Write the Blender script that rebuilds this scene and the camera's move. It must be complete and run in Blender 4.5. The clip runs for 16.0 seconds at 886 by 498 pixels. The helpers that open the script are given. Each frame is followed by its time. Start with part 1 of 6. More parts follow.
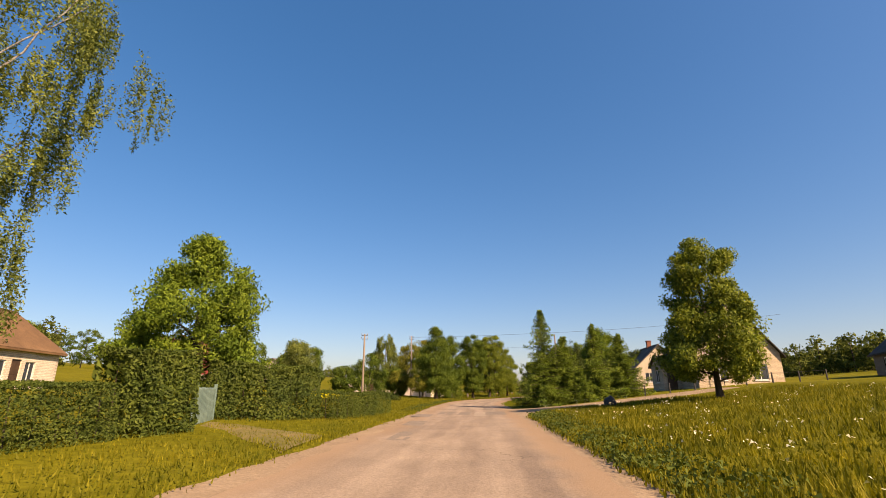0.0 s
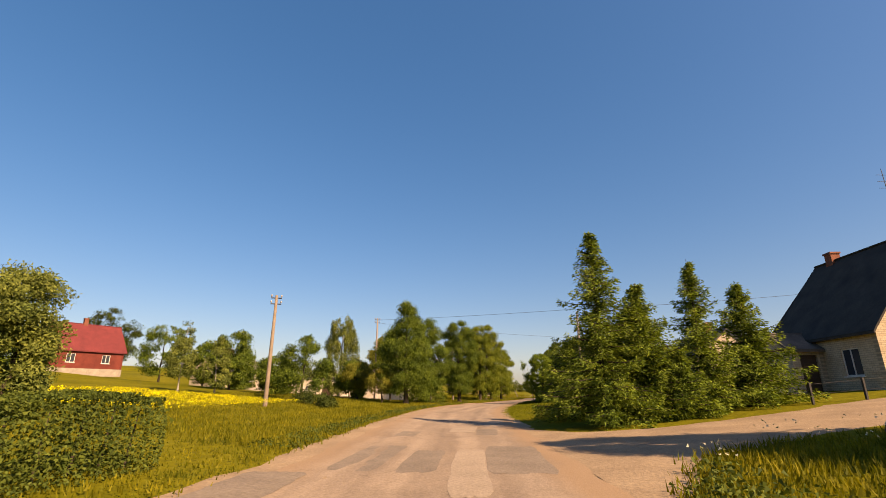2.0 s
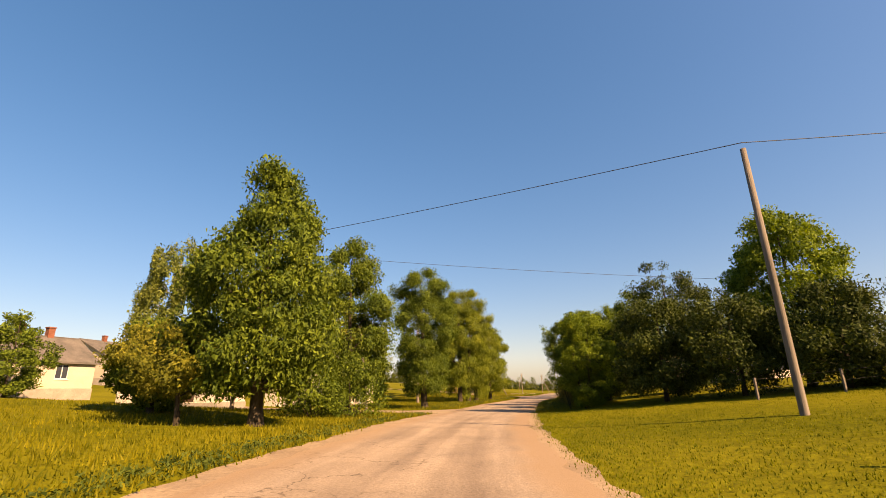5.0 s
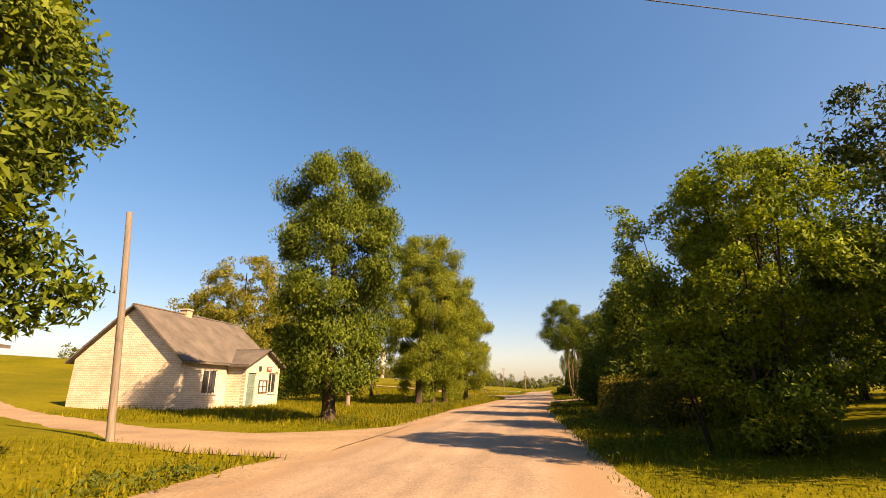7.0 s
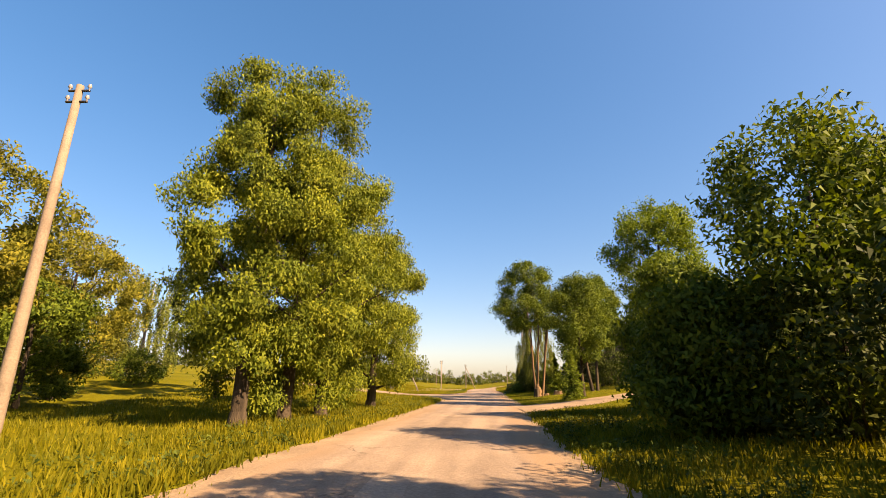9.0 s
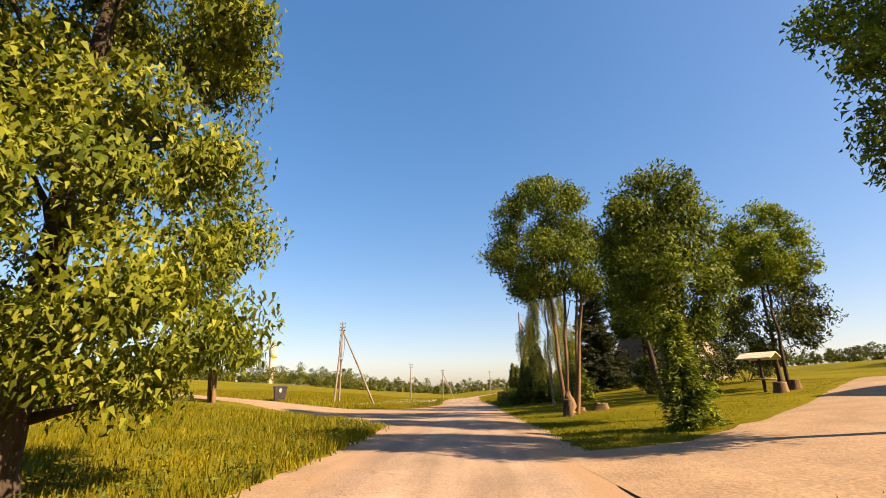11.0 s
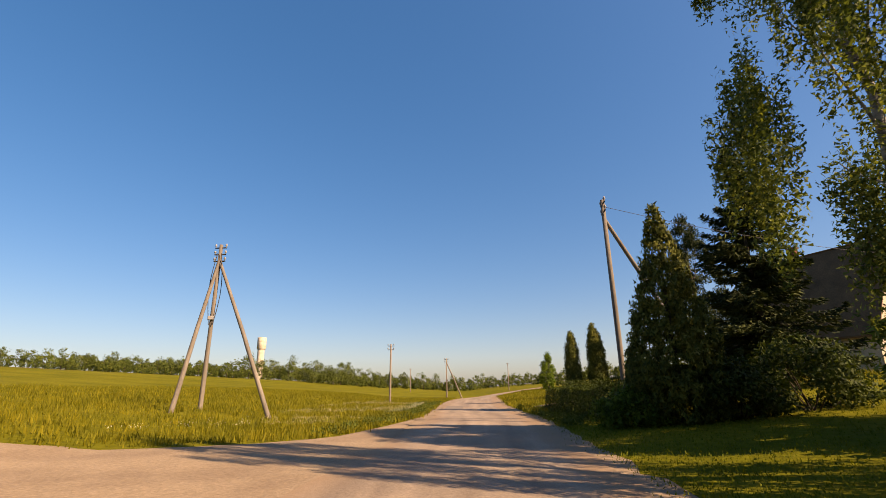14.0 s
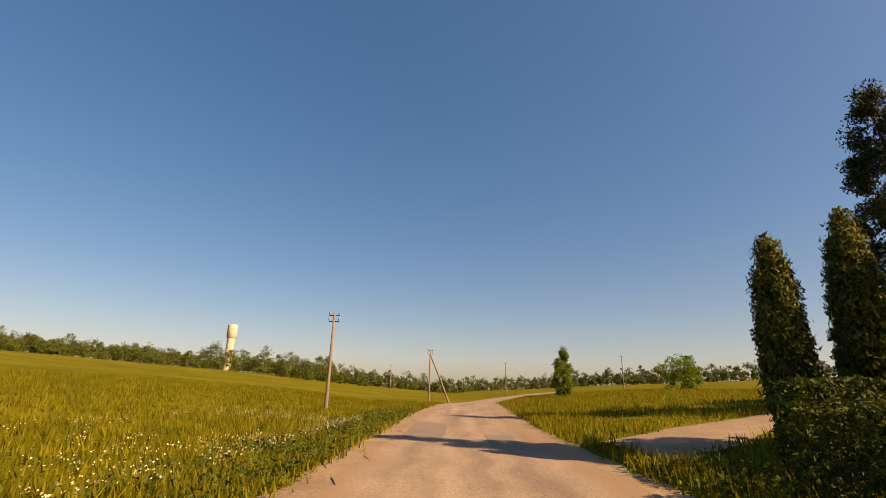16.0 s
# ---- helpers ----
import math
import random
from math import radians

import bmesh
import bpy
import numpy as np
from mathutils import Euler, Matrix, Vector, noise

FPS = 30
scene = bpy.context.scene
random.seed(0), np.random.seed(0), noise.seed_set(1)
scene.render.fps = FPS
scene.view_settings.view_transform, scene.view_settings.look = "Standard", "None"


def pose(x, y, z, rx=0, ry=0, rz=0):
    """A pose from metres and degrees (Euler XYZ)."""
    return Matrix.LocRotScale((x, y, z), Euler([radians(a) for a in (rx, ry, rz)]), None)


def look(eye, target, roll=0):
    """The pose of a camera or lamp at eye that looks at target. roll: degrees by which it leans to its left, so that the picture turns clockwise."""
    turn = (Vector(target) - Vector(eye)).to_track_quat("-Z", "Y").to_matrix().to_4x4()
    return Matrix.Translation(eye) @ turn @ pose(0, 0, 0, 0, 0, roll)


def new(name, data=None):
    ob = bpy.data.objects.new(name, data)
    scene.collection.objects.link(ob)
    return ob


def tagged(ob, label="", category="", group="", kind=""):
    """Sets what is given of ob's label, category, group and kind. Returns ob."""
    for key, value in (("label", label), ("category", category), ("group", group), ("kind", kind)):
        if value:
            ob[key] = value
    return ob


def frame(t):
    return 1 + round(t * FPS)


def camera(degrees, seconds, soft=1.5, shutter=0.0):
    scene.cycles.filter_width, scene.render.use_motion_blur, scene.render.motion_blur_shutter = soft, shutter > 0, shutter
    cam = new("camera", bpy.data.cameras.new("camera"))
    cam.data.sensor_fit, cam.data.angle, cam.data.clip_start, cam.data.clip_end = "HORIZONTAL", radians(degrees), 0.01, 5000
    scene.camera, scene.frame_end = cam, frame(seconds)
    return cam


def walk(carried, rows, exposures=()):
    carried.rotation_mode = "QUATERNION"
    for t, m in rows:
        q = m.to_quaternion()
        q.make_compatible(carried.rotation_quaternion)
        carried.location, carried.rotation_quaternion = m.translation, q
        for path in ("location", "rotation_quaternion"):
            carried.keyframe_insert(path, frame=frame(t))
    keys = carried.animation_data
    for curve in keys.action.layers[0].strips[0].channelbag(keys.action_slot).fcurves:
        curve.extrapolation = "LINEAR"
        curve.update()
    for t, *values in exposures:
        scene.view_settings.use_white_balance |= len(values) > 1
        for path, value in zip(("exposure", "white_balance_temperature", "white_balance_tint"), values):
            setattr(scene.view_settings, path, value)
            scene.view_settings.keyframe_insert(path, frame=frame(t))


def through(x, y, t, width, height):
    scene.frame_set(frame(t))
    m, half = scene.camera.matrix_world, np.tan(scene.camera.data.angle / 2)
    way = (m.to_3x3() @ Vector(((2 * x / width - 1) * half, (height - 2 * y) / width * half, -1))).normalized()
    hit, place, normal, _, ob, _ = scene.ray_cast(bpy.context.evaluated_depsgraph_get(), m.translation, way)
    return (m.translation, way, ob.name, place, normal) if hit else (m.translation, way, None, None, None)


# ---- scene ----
cam = camera(87.43, 16.0, soft=0.6, shutter=0.035)
PATH = [
    (0.0, pose(0.000, -0.000, 1.628, 107.09, 0.28, -0.18)),
    (0.5, pose(0.384, 5.078, 1.628, 106.89, -0.22, -0.45)),
    (1.0, pose(0.781, 10.154, 1.628, 106.81, -0.50, -0.86)),
    (1.5, pose(1.178, 15.222, 1.628, 106.69, -0.30, -1.19)),
    (2.0, pose(1.558, 20.295, 1.628, 107.26, -0.02, -1.59)),
    (2.5, pose(1.939, 25.373, 1.628, 107.44, 0.04, -2.13)),
    (3.0, pose(2.328, 30.456, 1.628, 107.01, 0.17, -2.68)),
    (5.5, pose(5.266, 55.662, 1.628, 107.08, 0.86, -4.68)),
    (6.0, pose(6.131, 60.711, 1.628, 106.73, -0.63, -5.13)),
    (6.5, pose(7.064, 65.739, 1.628, 106.56, -0.25, -5.69)),
    (7.0, pose(8.092, 70.768, 1.628, 106.58, 0.02, -6.90)),
    (7.5, pose(9.227, 75.757, 1.628, 106.91, -0.56, -8.42)),
    (8.0, pose(10.463, 80.693, 1.628, 106.78, -0.75, -10.33)),
    (8.5, pose(11.777, 85.578, 1.628, 106.56, -0.69, -12.33)),
    (9.0, pose(13.141, 90.427, 1.628, 106.17, -0.07, -14.23)),
    (9.5, pose(14.543, 95.250, 1.628, 106.13, 0.44, -15.33)),
    (10.0, pose(15.982, 100.058, 1.628, 106.68, 0.74, -16.08)),
    (12.5, pose(24.535, 122.963, 1.628, 107.32, 0.76, -16.92)),
    (13.0, pose(25.991, 127.357, 1.628, 107.26, 0.78, -16.41)),
    (13.5, pose(27.407, 131.725, 1.628, 106.78, 0.26, -15.57)),
    (14.0, pose(28.824, 136.109, 1.628, 106.82, 0.75, -15.23)),
    (14.5, pose(30.242, 140.527, 1.628, 106.84, -0.18, -15.24)),
    (15.0, pose(31.690, 144.998, 1.628, 106.43, -1.17, -15.51)),
    (15.5, pose(33.172, 149.502, 1.628, 106.83, -1.52, -15.88)),
    (16.0, pose(34.682, 154.048, 1.628, 106.96, -1.54, -16.52)),
]
walk(cam, PATH, exposures=[(0.0, 1.45, 7100, 27), (1.5, 1.42, 7500, 28), (3.0, 1.44, 8300, 30), (5.5, 1.82, 8700, 31), (7.0, 1.90, 8700, 30),
                             (8.5, 2.03, 8000, 28), (10.0, 2.05, 8100, 28), (12.5, 1.58, 6900, 26), (14.0, 1.44, 7300, 27), (15.5, 1.25, 8400, 29), (16.0, 1.22, 8600, 29)])

# ---- world, sun ----
SUN_HEADING, SUN_HEIGHT = 135.0, 36.0          # degrees clockwise from +y, and above the horizon
world = bpy.data.worlds.new("sky")
scene.world = world
world.use_nodes = True
wn = world.node_tree.nodes
sky = wn.new("ShaderNodeTexSky")
sky.sky_type, sky.sun_disc = "NISHITA", False
sky.sun_elevation, sky.sun_rotation = radians(SUN_HEIGHT), radians(SUN_HEADING)
sky.air_density, sky.dust_density, sky.ozone_density = 1.0, 1.5, 3.0
haze = wn.new("ShaderNodeGamma")
haze.inputs["Gamma"].default_value = 0.7
deep = wn.new("ShaderNodeHueSaturation")
deep.inputs["Saturation"].default_value = 1.6
world.node_tree.links.new(sky.outputs[0], haze.inputs["Color"])
world.node_tree.links.new(haze.outputs[0], deep.inputs["Color"])
world.node_tree.links.new(deep.outputs[0], wn["Background"].inputs[0])
wn["Background"].inputs[1].default_value = 0.092
sun = new("sun", bpy.data.lights.new("sun", "SUN"))
sun.data.energy, sun.data.angle, sun.data.color = 5.0, radians(0.5), (1.0, 0.8, 0.52)
sh, se = radians(SUN_HEADING), radians(SUN_HEIGHT)
sun.matrix_world = look((0, 0, 60), (-math.sin(sh) * math.cos(se), -math.cos(sh) * math.cos(se), 60 - math.sin(se)))

# ---- materials ----
def material(name, rough=0.8, spec=0.3):
    m = bpy.data.materials.new(name)
    m.use_nodes = True
    b = m.node_tree.nodes["Principled BSDF"]
    b.inputs["Roughness"].default_value = rough
    b.inputs["Specular IOR Level"].default_value = spec
    return m, m.node_tree.nodes, m.node_tree.links, b


def ramp(n, stops):
    r = n.new("ShaderNodeValToRGB")
    while len(r.color_ramp.elements) < len(stops):
        r.color_ramp.elements.new(0.5)
    for e, (p, c) in zip(r.color_ramp.elements, stops):
        e.position, e.color = p, (*c, 1)
    return r


def noise_tex(n, l, scale, detail=4, coord="Object", stretch=None, rough=0.55):
    tc = n.new("ShaderNodeTexCoord")
    t = n.new("ShaderNodeTexNoise")
    t.inputs["Scale"].default_value, t.inputs["Detail"].default_value = scale, detail
    t.inputs["Roughness"].default_value = rough
    src = tc.outputs[coord]
    if stretch:
        mp = n.new("ShaderNodeMapping")
        mp.inputs["Scale"].default_value = stretch
        l.new(src, mp.inputs[0])
        src = mp.outputs[0]
    l.new(src, t.inputs["Vector"])
    return t


def mix_rgb(n, l, kind, fac, a, b):
    m = n.new("ShaderNodeMixRGB")
    m.blend_type = kind
    for s, v in zip(m.inputs, (fac, a, b)):
        if isinstance(v, bpy.types.NodeSocket):
            l.new(v, s)
        elif isinstance(v, tuple):
            s.default_value = (*v, 1)
        else:
            s.default_value = v
    return m.outputs[0]


def rough_surface(name, dark, light, scale, fine, bump=0.3, rough=0.85, coord="Object", stretch=None, spec=0.25, dist=0.02):
    """Two scales of colour change and a fine relief."""
    m, n, l, b = material(name, rough, spec)
    t1 = noise_tex(n, l, scale, 5, coord, stretch)
    t2 = noise_tex(n, l, fine, 6, coord, stretch)
    r = ramp(n, [(0.3, dark), (0.7, light)])
    l.new(t1.outputs[0], r.inputs[0])
    g = ramp(n, [(0.25, (0.72, 0.72, 0.72)), (0.75, (1.2, 1.2, 1.2))])
    l.new(t2.outputs[0], g.inputs[0])
    l.new(mix_rgb(n, l, "MULTIPLY", 1.0, r.outputs[0], g.outputs[0]), b.inputs["Base Color"])
    bp = n.new("ShaderNodeBump")
    bp.inputs["Strength"].default_value, bp.inputs["Distance"].default_value = bump, dist
    l.new(t2.outputs[0], bp.inputs["Height"])
    l.new(bp.outputs[0], b.inputs["Normal"])
    return m


def brick_surface(name, dark, light, joint, rough=0.9):
    """Small bricks in courses with recessed joints, for walls that stay some way off; stains at a larger scale."""
    m, n, l, b = material(name, rough, 0.2)
    tc = n.new("ShaderNodeTexCoord")
    sep, com = n.new("ShaderNodeSeparateXYZ"), n.new("ShaderNodeCombineXYZ")
    l.new(tc.outputs["Object"], sep.inputs[0])
    l.new(sep.outputs[0], com.inputs[0])
    l.new(sep.outputs[2], com.inputs[1])
    br = n.new("ShaderNodeTexBrick")
    l.new(com.outputs[0], br.inputs["Vector"])
    br.inputs["Color1"].default_value, br.inputs["Color2"].default_value, br.inputs["Mortar"].default_value = (*dark, 1), (*light, 1), (*joint, 1)
    br.inputs["Scale"].default_value = 1.0
    br.inputs["Brick Width"].default_value, br.inputs["Row Height"].default_value = 0.26, 0.1
    br.inputs["Mortar Size"].default_value = 0.012
    st = noise_tex(n, l, 0.7, 6, rough=0.65)
    sr = ramp(n, [(0.3, (0.74, 0.7, 0.64)), (0.62, (1.06, 1.05, 1.04))])
    l.new(st.outputs[0], sr.inputs[0])
    gr = noise_tex(n, l, 30.0, 4)
    gg = ramp(n, [(0.3, (0.85, 0.85, 0.85)), (0.7, (1.1, 1.1, 1.1))])
    l.new(gr.outputs[0], gg.inputs[0])
    l.new(mix_rgb(n, l, "MULTIPLY", 1.0, mix_rgb(n, l, "MULTIPLY", 1.0, br.outputs[0], sr.outputs[0]), gg.outputs[0]), b.inputs["Base Color"])
    bp = n.new("ShaderNodeBump")
    bp.inputs["Strength"].default_value, bp.inputs["Distance"].default_value, bp.invert = 0.5, 0.01, True
    l.new(br.outputs["Fac"], bp.inputs["Height"])
    l.new(bp.outputs[0], b.inputs["Normal"])
    return m


def leaf_material(name, dark, light, through=0.35, rough=0.5):
    """Leaves: each its own shade, some light passing through."""
    m, n, l, b = material(name, rough + 0.15, 0.1)
    geo = n.new("ShaderNodeNewGeometry")
    r = ramp(n, [(0.0, dark), (0.6, light), (1.0, tuple(min(1, c * 1.3) for c in light))])
    l.new(geo.outputs["Random Per Island"], r.inputs[0])
    big = noise_tex(n, l, 0.9, 3)
    g = ramp(n, [(0.32, (0.6, 0.68, 0.7)), (0.68, (1.3, 1.2, 1.0))])
    l.new(big.outputs[0], g.inputs[0])
    col = mix_rgb(n, l, "MULTIPLY", 1.0, r.outputs[0], g.outputs[0])
    l.new(col, b.inputs["Base Color"])
    tr = n.new("ShaderNodeBsdfTranslucent")
    l.new(mix_rgb(n, l, "MULTIPLY", 1.0, col, (1.3, 1.25, 0.5)), tr.inputs[0])
    mx = n.new("ShaderNodeMixShader")
    mx.inputs[0].default_value = through
    l.new(b.outputs[0], mx.inputs[1])
    l.new(tr.outputs[0], mx.inputs[2])
    l.new(mx.outputs[0], n["Material Output"].inputs[0])
    return m


def worn_road(name):
    """Dusty asphalt: lengthwise streaks of wear, fine cracks, sandy edges. Reads the strip's own coordinates: metres across, metres along, share of the width."""
    m, n, l, b = material(name, 0.9, 0.25)
    at_ = n.new("ShaderNodeAttribute")
    at_.attribute_name = "strip"
    mp = n.new("ShaderNodeMapping")
    mp.inputs["Scale"].default_value = (1.3, 0.07, 0.0)
    l.new(at_.outputs["Vector"], mp.inputs[0])
    streak = n.new("ShaderNodeTexNoise")
    streak.inputs["Scale"].default_value, streak.inputs["Detail"].default_value = 1.0, 5
    l.new(mp.outputs[0], streak.inputs["Vector"])
    base = ramp(n, [(0.32, (0.16, 0.124, 0.092)), (0.5, (0.212, 0.166, 0.122)), (0.7, (0.264, 0.21, 0.156))])
    l.new(streak.outputs[0], base.inputs[0])
    blot = noise_tex(n, l, 0.45, 6, rough=0.65)
    bl = ramp(n, [(0.3, (0.8, 0.79, 0.78)), (0.65, (1.12, 1.1, 1.06))])
    l.new(blot.outputs[0], bl.inputs[0])
    grit = noise_tex(n, l, 22.0, 5)
    gr = ramp(n, [(0.25, (0.72, 0.72, 0.72)), (0.75, (1.22, 1.22, 1.22))])
    l.new(grit.outputs[0], gr.inputs[0])
    col = mix_rgb(n, l, "MULTIPLY", 1.0, mix_rgb(n, l, "MULTIPLY", 1.0, base.outputs[0], bl.outputs[0]), gr.outputs[0])
    tc = n.new("ShaderNodeTexCoord")
    warp = noise_tex(n, l, 1.6, 3)
    add = n.new("ShaderNodeVectorMath")
    l.new(tc.outputs["Object"], add.inputs[0])
    l.new(warp.outputs["Color"], add.inputs[1])
    vor = n.new("ShaderNodeTexVoronoi")
    vor.feature = "DISTANCE_TO_EDGE"
    vor.inputs["Scale"].default_value = 0.55
    l.new(add.outputs[0], vor.inputs["Vector"])
    crack = ramp(n, [(0.0, (0.4, 0.38, 0.36)), (0.012, (1, 1, 1))])
    l.new(vor.outputs["Distance"], crack.inputs[0])
    some = noise_tex(n, l, 0.13, 2)
    sm = ramp(n, [(0.5, (0, 0, 0)), (0.62, (1, 1, 1))])
    l.new(some.outputs[0], sm.inputs[0])
    col = mix_rgb(n, l, "MULTIPLY", sm.outputs[0], col, crack.outputs[0])
    sep = n.new("ShaderNodeSeparateXYZ")
    l.new(at_.outputs["Vector"], sep.inputs[0])
    wob = n.new("ShaderNodeMath")
    wob.operation = "MULTIPLY_ADD"
    wob.inputs[1].default_value = 0.16
    l.new(blot.outputs[0], wob.inputs[0])
    l.new(sep.outputs[2], wob.inputs[2])
    edge = ramp(n, [(0.08, (0.85, 0.85, 0.85)), (0.24, (0, 0, 0)), (0.9, (0, 0, 0)), (1.0, (0.85, 0.85, 0.85))])
    l.new(wob.outputs[0], edge.inputs[0])
    l.new(mix_rgb(n, l, "MIX", edge.outputs[0], col, (0.212, 0.144, 0.084)), b.inputs["Base Color"])
    bp = n.new("ShaderNodeBump")
    bp.inputs["Strength"].default_value, bp.inputs["Distance"].default_value = 0.5, 0.02
    l.new(grit.outputs[0], bp.inputs["Height"])
    l.new(bp.outputs[0], b.inputs["Normal"])
    return m


ROAD = worn_road("dusty_asphalt")
GRAVEL = rough_surface("sandy_gravel", (0.1776, 0.1272, 0.08), (0.2544, 0.1896, 0.1184), 0.8, 14.0, 0.8, 0.95)
PATCH = rough_surface("asphalt_patch", (0.13, 0.106, 0.081), (0.18, 0.147, 0.112), 1.2, 16.0, 0.6, 0.9)
WORN = rough_surface("worn_grass", (0.085, 0.08, 0.012), (0.16, 0.122, 0.045), 1.1, 6.0, 0.7, 0.95)
SOIL = rough_surface("grassy_soil", (0.068, 0.072, 0.004), (0.132, 0.12, 0.0088), 0.12, 3.5, 0.9, 0.95, dist=0.08, spec=0.02)
GRASS = leaf_material("grass_blade", (0.078, 0.088, 0.004), (0.128, 0.122, 0.0085), 0.35)
FIELD = leaf_material("tall_meadow_grass", (0.1, 0.1, 0.005), (0.144, 0.132, 0.0095), 0.35)
LAWN = leaf_material("mown_grass", (0.052, 0.074, 0.0025), (0.106, 0.116, 0.005), 0.3)
WEED = leaf_material("dark_weed", (0.0264, 0.0448, 0.0072), (0.0648, 0.0888, 0.0168), 0.25)
LEAF = leaf_material("linden_leaf", (0.044, 0.074, 0.006), (0.132, 0.162, 0.019), 0.3)
LEAF_MID = leaf_material("broad_leaf", (0.026, 0.05, 0.0052), (0.084, 0.122, 0.015), 0.3)
LEAF_DARK = leaf_material("dark_leaf", (0.014, 0.026, 0.005), (0.042, 0.06, 0.0105), 0.18)
LEAF_YELLOW = leaf_material("yellowish_leaf", (0.068, 0.08, 0.0096), (0.144, 0.144, 0.0208))
LEAF_WILLOW = leaf_material("willow_leaf", (0.044, 0.08, 0.0064), (0.116, 0.168, 0.0176), 0.35)
LEAF_BIRCH = leaf_material("birch_leaf", (0.046, 0.068, 0.013), (0.132, 0.16, 0.038), 0.32)
LEAF_FAR = leaf_material("far_leaf", (0.03, 0.05, 0.0095), (0.088, 0.106, 0.021), 0.2, 0.7)
NEEDLE = leaf_material("spruce_needle", (0.028, 0.054, 0.007), (0.122, 0.172, 0.022), 0.25, 0.6)
LEAF_BROWN = leaf_material("brownish_leaf", (0.028, 0.034, 0.006), (0.104, 0.1, 0.015), 0.15)
THUJA = leaf_material("thuja_spray", (0.032, 0.0448, 0.008), (0.104, 0.112, 0.0224), 0.12, 0.6)
NEEDLE_DARK = leaf_material("dark_needle", (0.0112, 0.0192, 0.0072), (0.0336, 0.044, 0.0128), 0.06, 0.6)
BARK = rough_surface("bark", (0.016, 0.012, 0.008), (0.068, 0.052, 0.0336), 3.0, 22.0, 1.0, 0.95, stretch=(1, 1, 0.2), dist=0.04)
BARK_WARM = rough_surface("warm_bark", (0.056, 0.036, 0.019), (0.18, 0.115, 0.058), 3.0, 22.0, 1.0, 0.95, stretch=(1, 1, 0.2), dist=0.03)
BARK_BIRCH = rough_surface("birch_bark", (0.0536, 0.0472, 0.0416), (0.3672, 0.3432, 0.296), 5.0, 14.0, 0.5, 0.8, stretch=(1, 1, 2.5), dist=0.02)
WOOD_POLE = rough_surface("weathered_pole_wood", (0.104, 0.088, 0.0704), (0.188, 0.164, 0.132), 2.0, 30.0, 0.6, 0.9, stretch=(1, 1, 0.08))
CONCRETE = rough_surface("concrete", (0.1896, 0.1656, 0.1304), (0.272, 0.2424, 0.1952), 1.5, 25.0, 0.4, 0.9)
POLE_CONCRETE = rough_surface("stained_pole_concrete", (0.136, 0.108, 0.08), (0.216, 0.172, 0.128), 1.2, 25.0, 0.4, 0.9)
METAL_DARK = rough_surface("dark_iron", (0.0176, 0.0176, 0.0176), (0.0416, 0.0384, 0.0352), 6.0, 30.0, 0.3, 0.6)
PORCELAIN = rough_surface("grey_insulator", (0.176, 0.168, 0.16), (0.32, 0.304, 0.288), 10.0, 40.0, 0.1, 0.3)
PLASTER = rough_surface("cream_plaster", (0.344, 0.2888, 0.2136), (0.4264, 0.3648, 0.2752), 0.7, 18.0, 0.3, 0.9)
WHITEWASH = brick_surface("white_brick_paint", (0.496, 0.44, 0.352), (0.608, 0.544, 0.44), (0.336, 0.296, 0.24))
ROOF_GREY = rough_surface("grey_fibre_roof", (0.0592, 0.0536, 0.0472), (0.1184, 0.104, 0.0888), 0.9, 12.0, 0.5, 0.95)
ROOF_DARK = rough_surface("dark_roof", (0.0176, 0.0176, 0.0168), (0.0416, 0.0384, 0.0328), 0.9, 12.0, 0.5, 0.9)
ROOF_RED = rough_surface("red_roof", (0.088, 0.0152, 0.016), (0.136, 0.024, 0.024), 0.9, 12.0, 0.3, 0.7)
ROOF_BROWN = rough_surface("brown_roof", (0.0888, 0.0504, 0.024), (0.1536, 0.0888, 0.0416), 0.9, 12.0, 0.4, 0.9)
RED_BOARD = rough_surface("red_painted_boards", (0.08, 0.0144, 0.0096), (0.136, 0.0272, 0.0176), 1.0, 20.0, 0.4, 0.8)
BRICK_WALL = brick_surface("sandlime_brick", (0.368, 0.304, 0.216), (0.448, 0.372, 0.272), (0.256, 0.216, 0.16))
BRICK_RED = rough_surface("red_brick", (0.1184, 0.0416, 0.024), (0.1952, 0.0768, 0.0472), 1.5, 14.0, 0.4, 0.9)
FRAME_WHITE = rough_surface("white_frame_paint", (0.4544, 0.44, 0.4128), (0.5504, 0.5368, 0.5088), 2.0, 25.0, 0.1, 0.5)
FRAME_BROWN = rough_surface("brown_door_paint", (0.0352, 0.0208, 0.012), (0.0712, 0.0416, 0.024), 2.0, 25.0, 0.2, 0.6)
FRAME_BLUE = rough_surface("blue_green_paint", (0.075, 0.12, 0.105), (0.13, 0.19, 0.165), 2.0, 25.0, 0.1, 0.6)
SIGN_RED = rough_surface("red_sign_paint", (0.2368, 0.0176, 0.024), (0.296, 0.0296, 0.0352), 3.0, 25.0, 0.1, 0.5)
BIN_GREY = rough_surface("dark_grey_plastic", (0.0208, 0.0208, 0.0264), (0.0416, 0.0416, 0.0504), 2.0, 30.0, 0.2, 0.5)
YELLOW = leaf_material("yellow_blossom", (0.4, 0.368, 0.0064), (0.56, 0.536, 0.012), 0.2)
WHITE_FLOWER = leaf_material("white_blossom", (0.4128, 0.3992, 0.2888), (0.5504, 0.5368, 0.4264), 0.2)
GLASS, gn, gl, gb = material("window_glass", 0.06, 0.5)
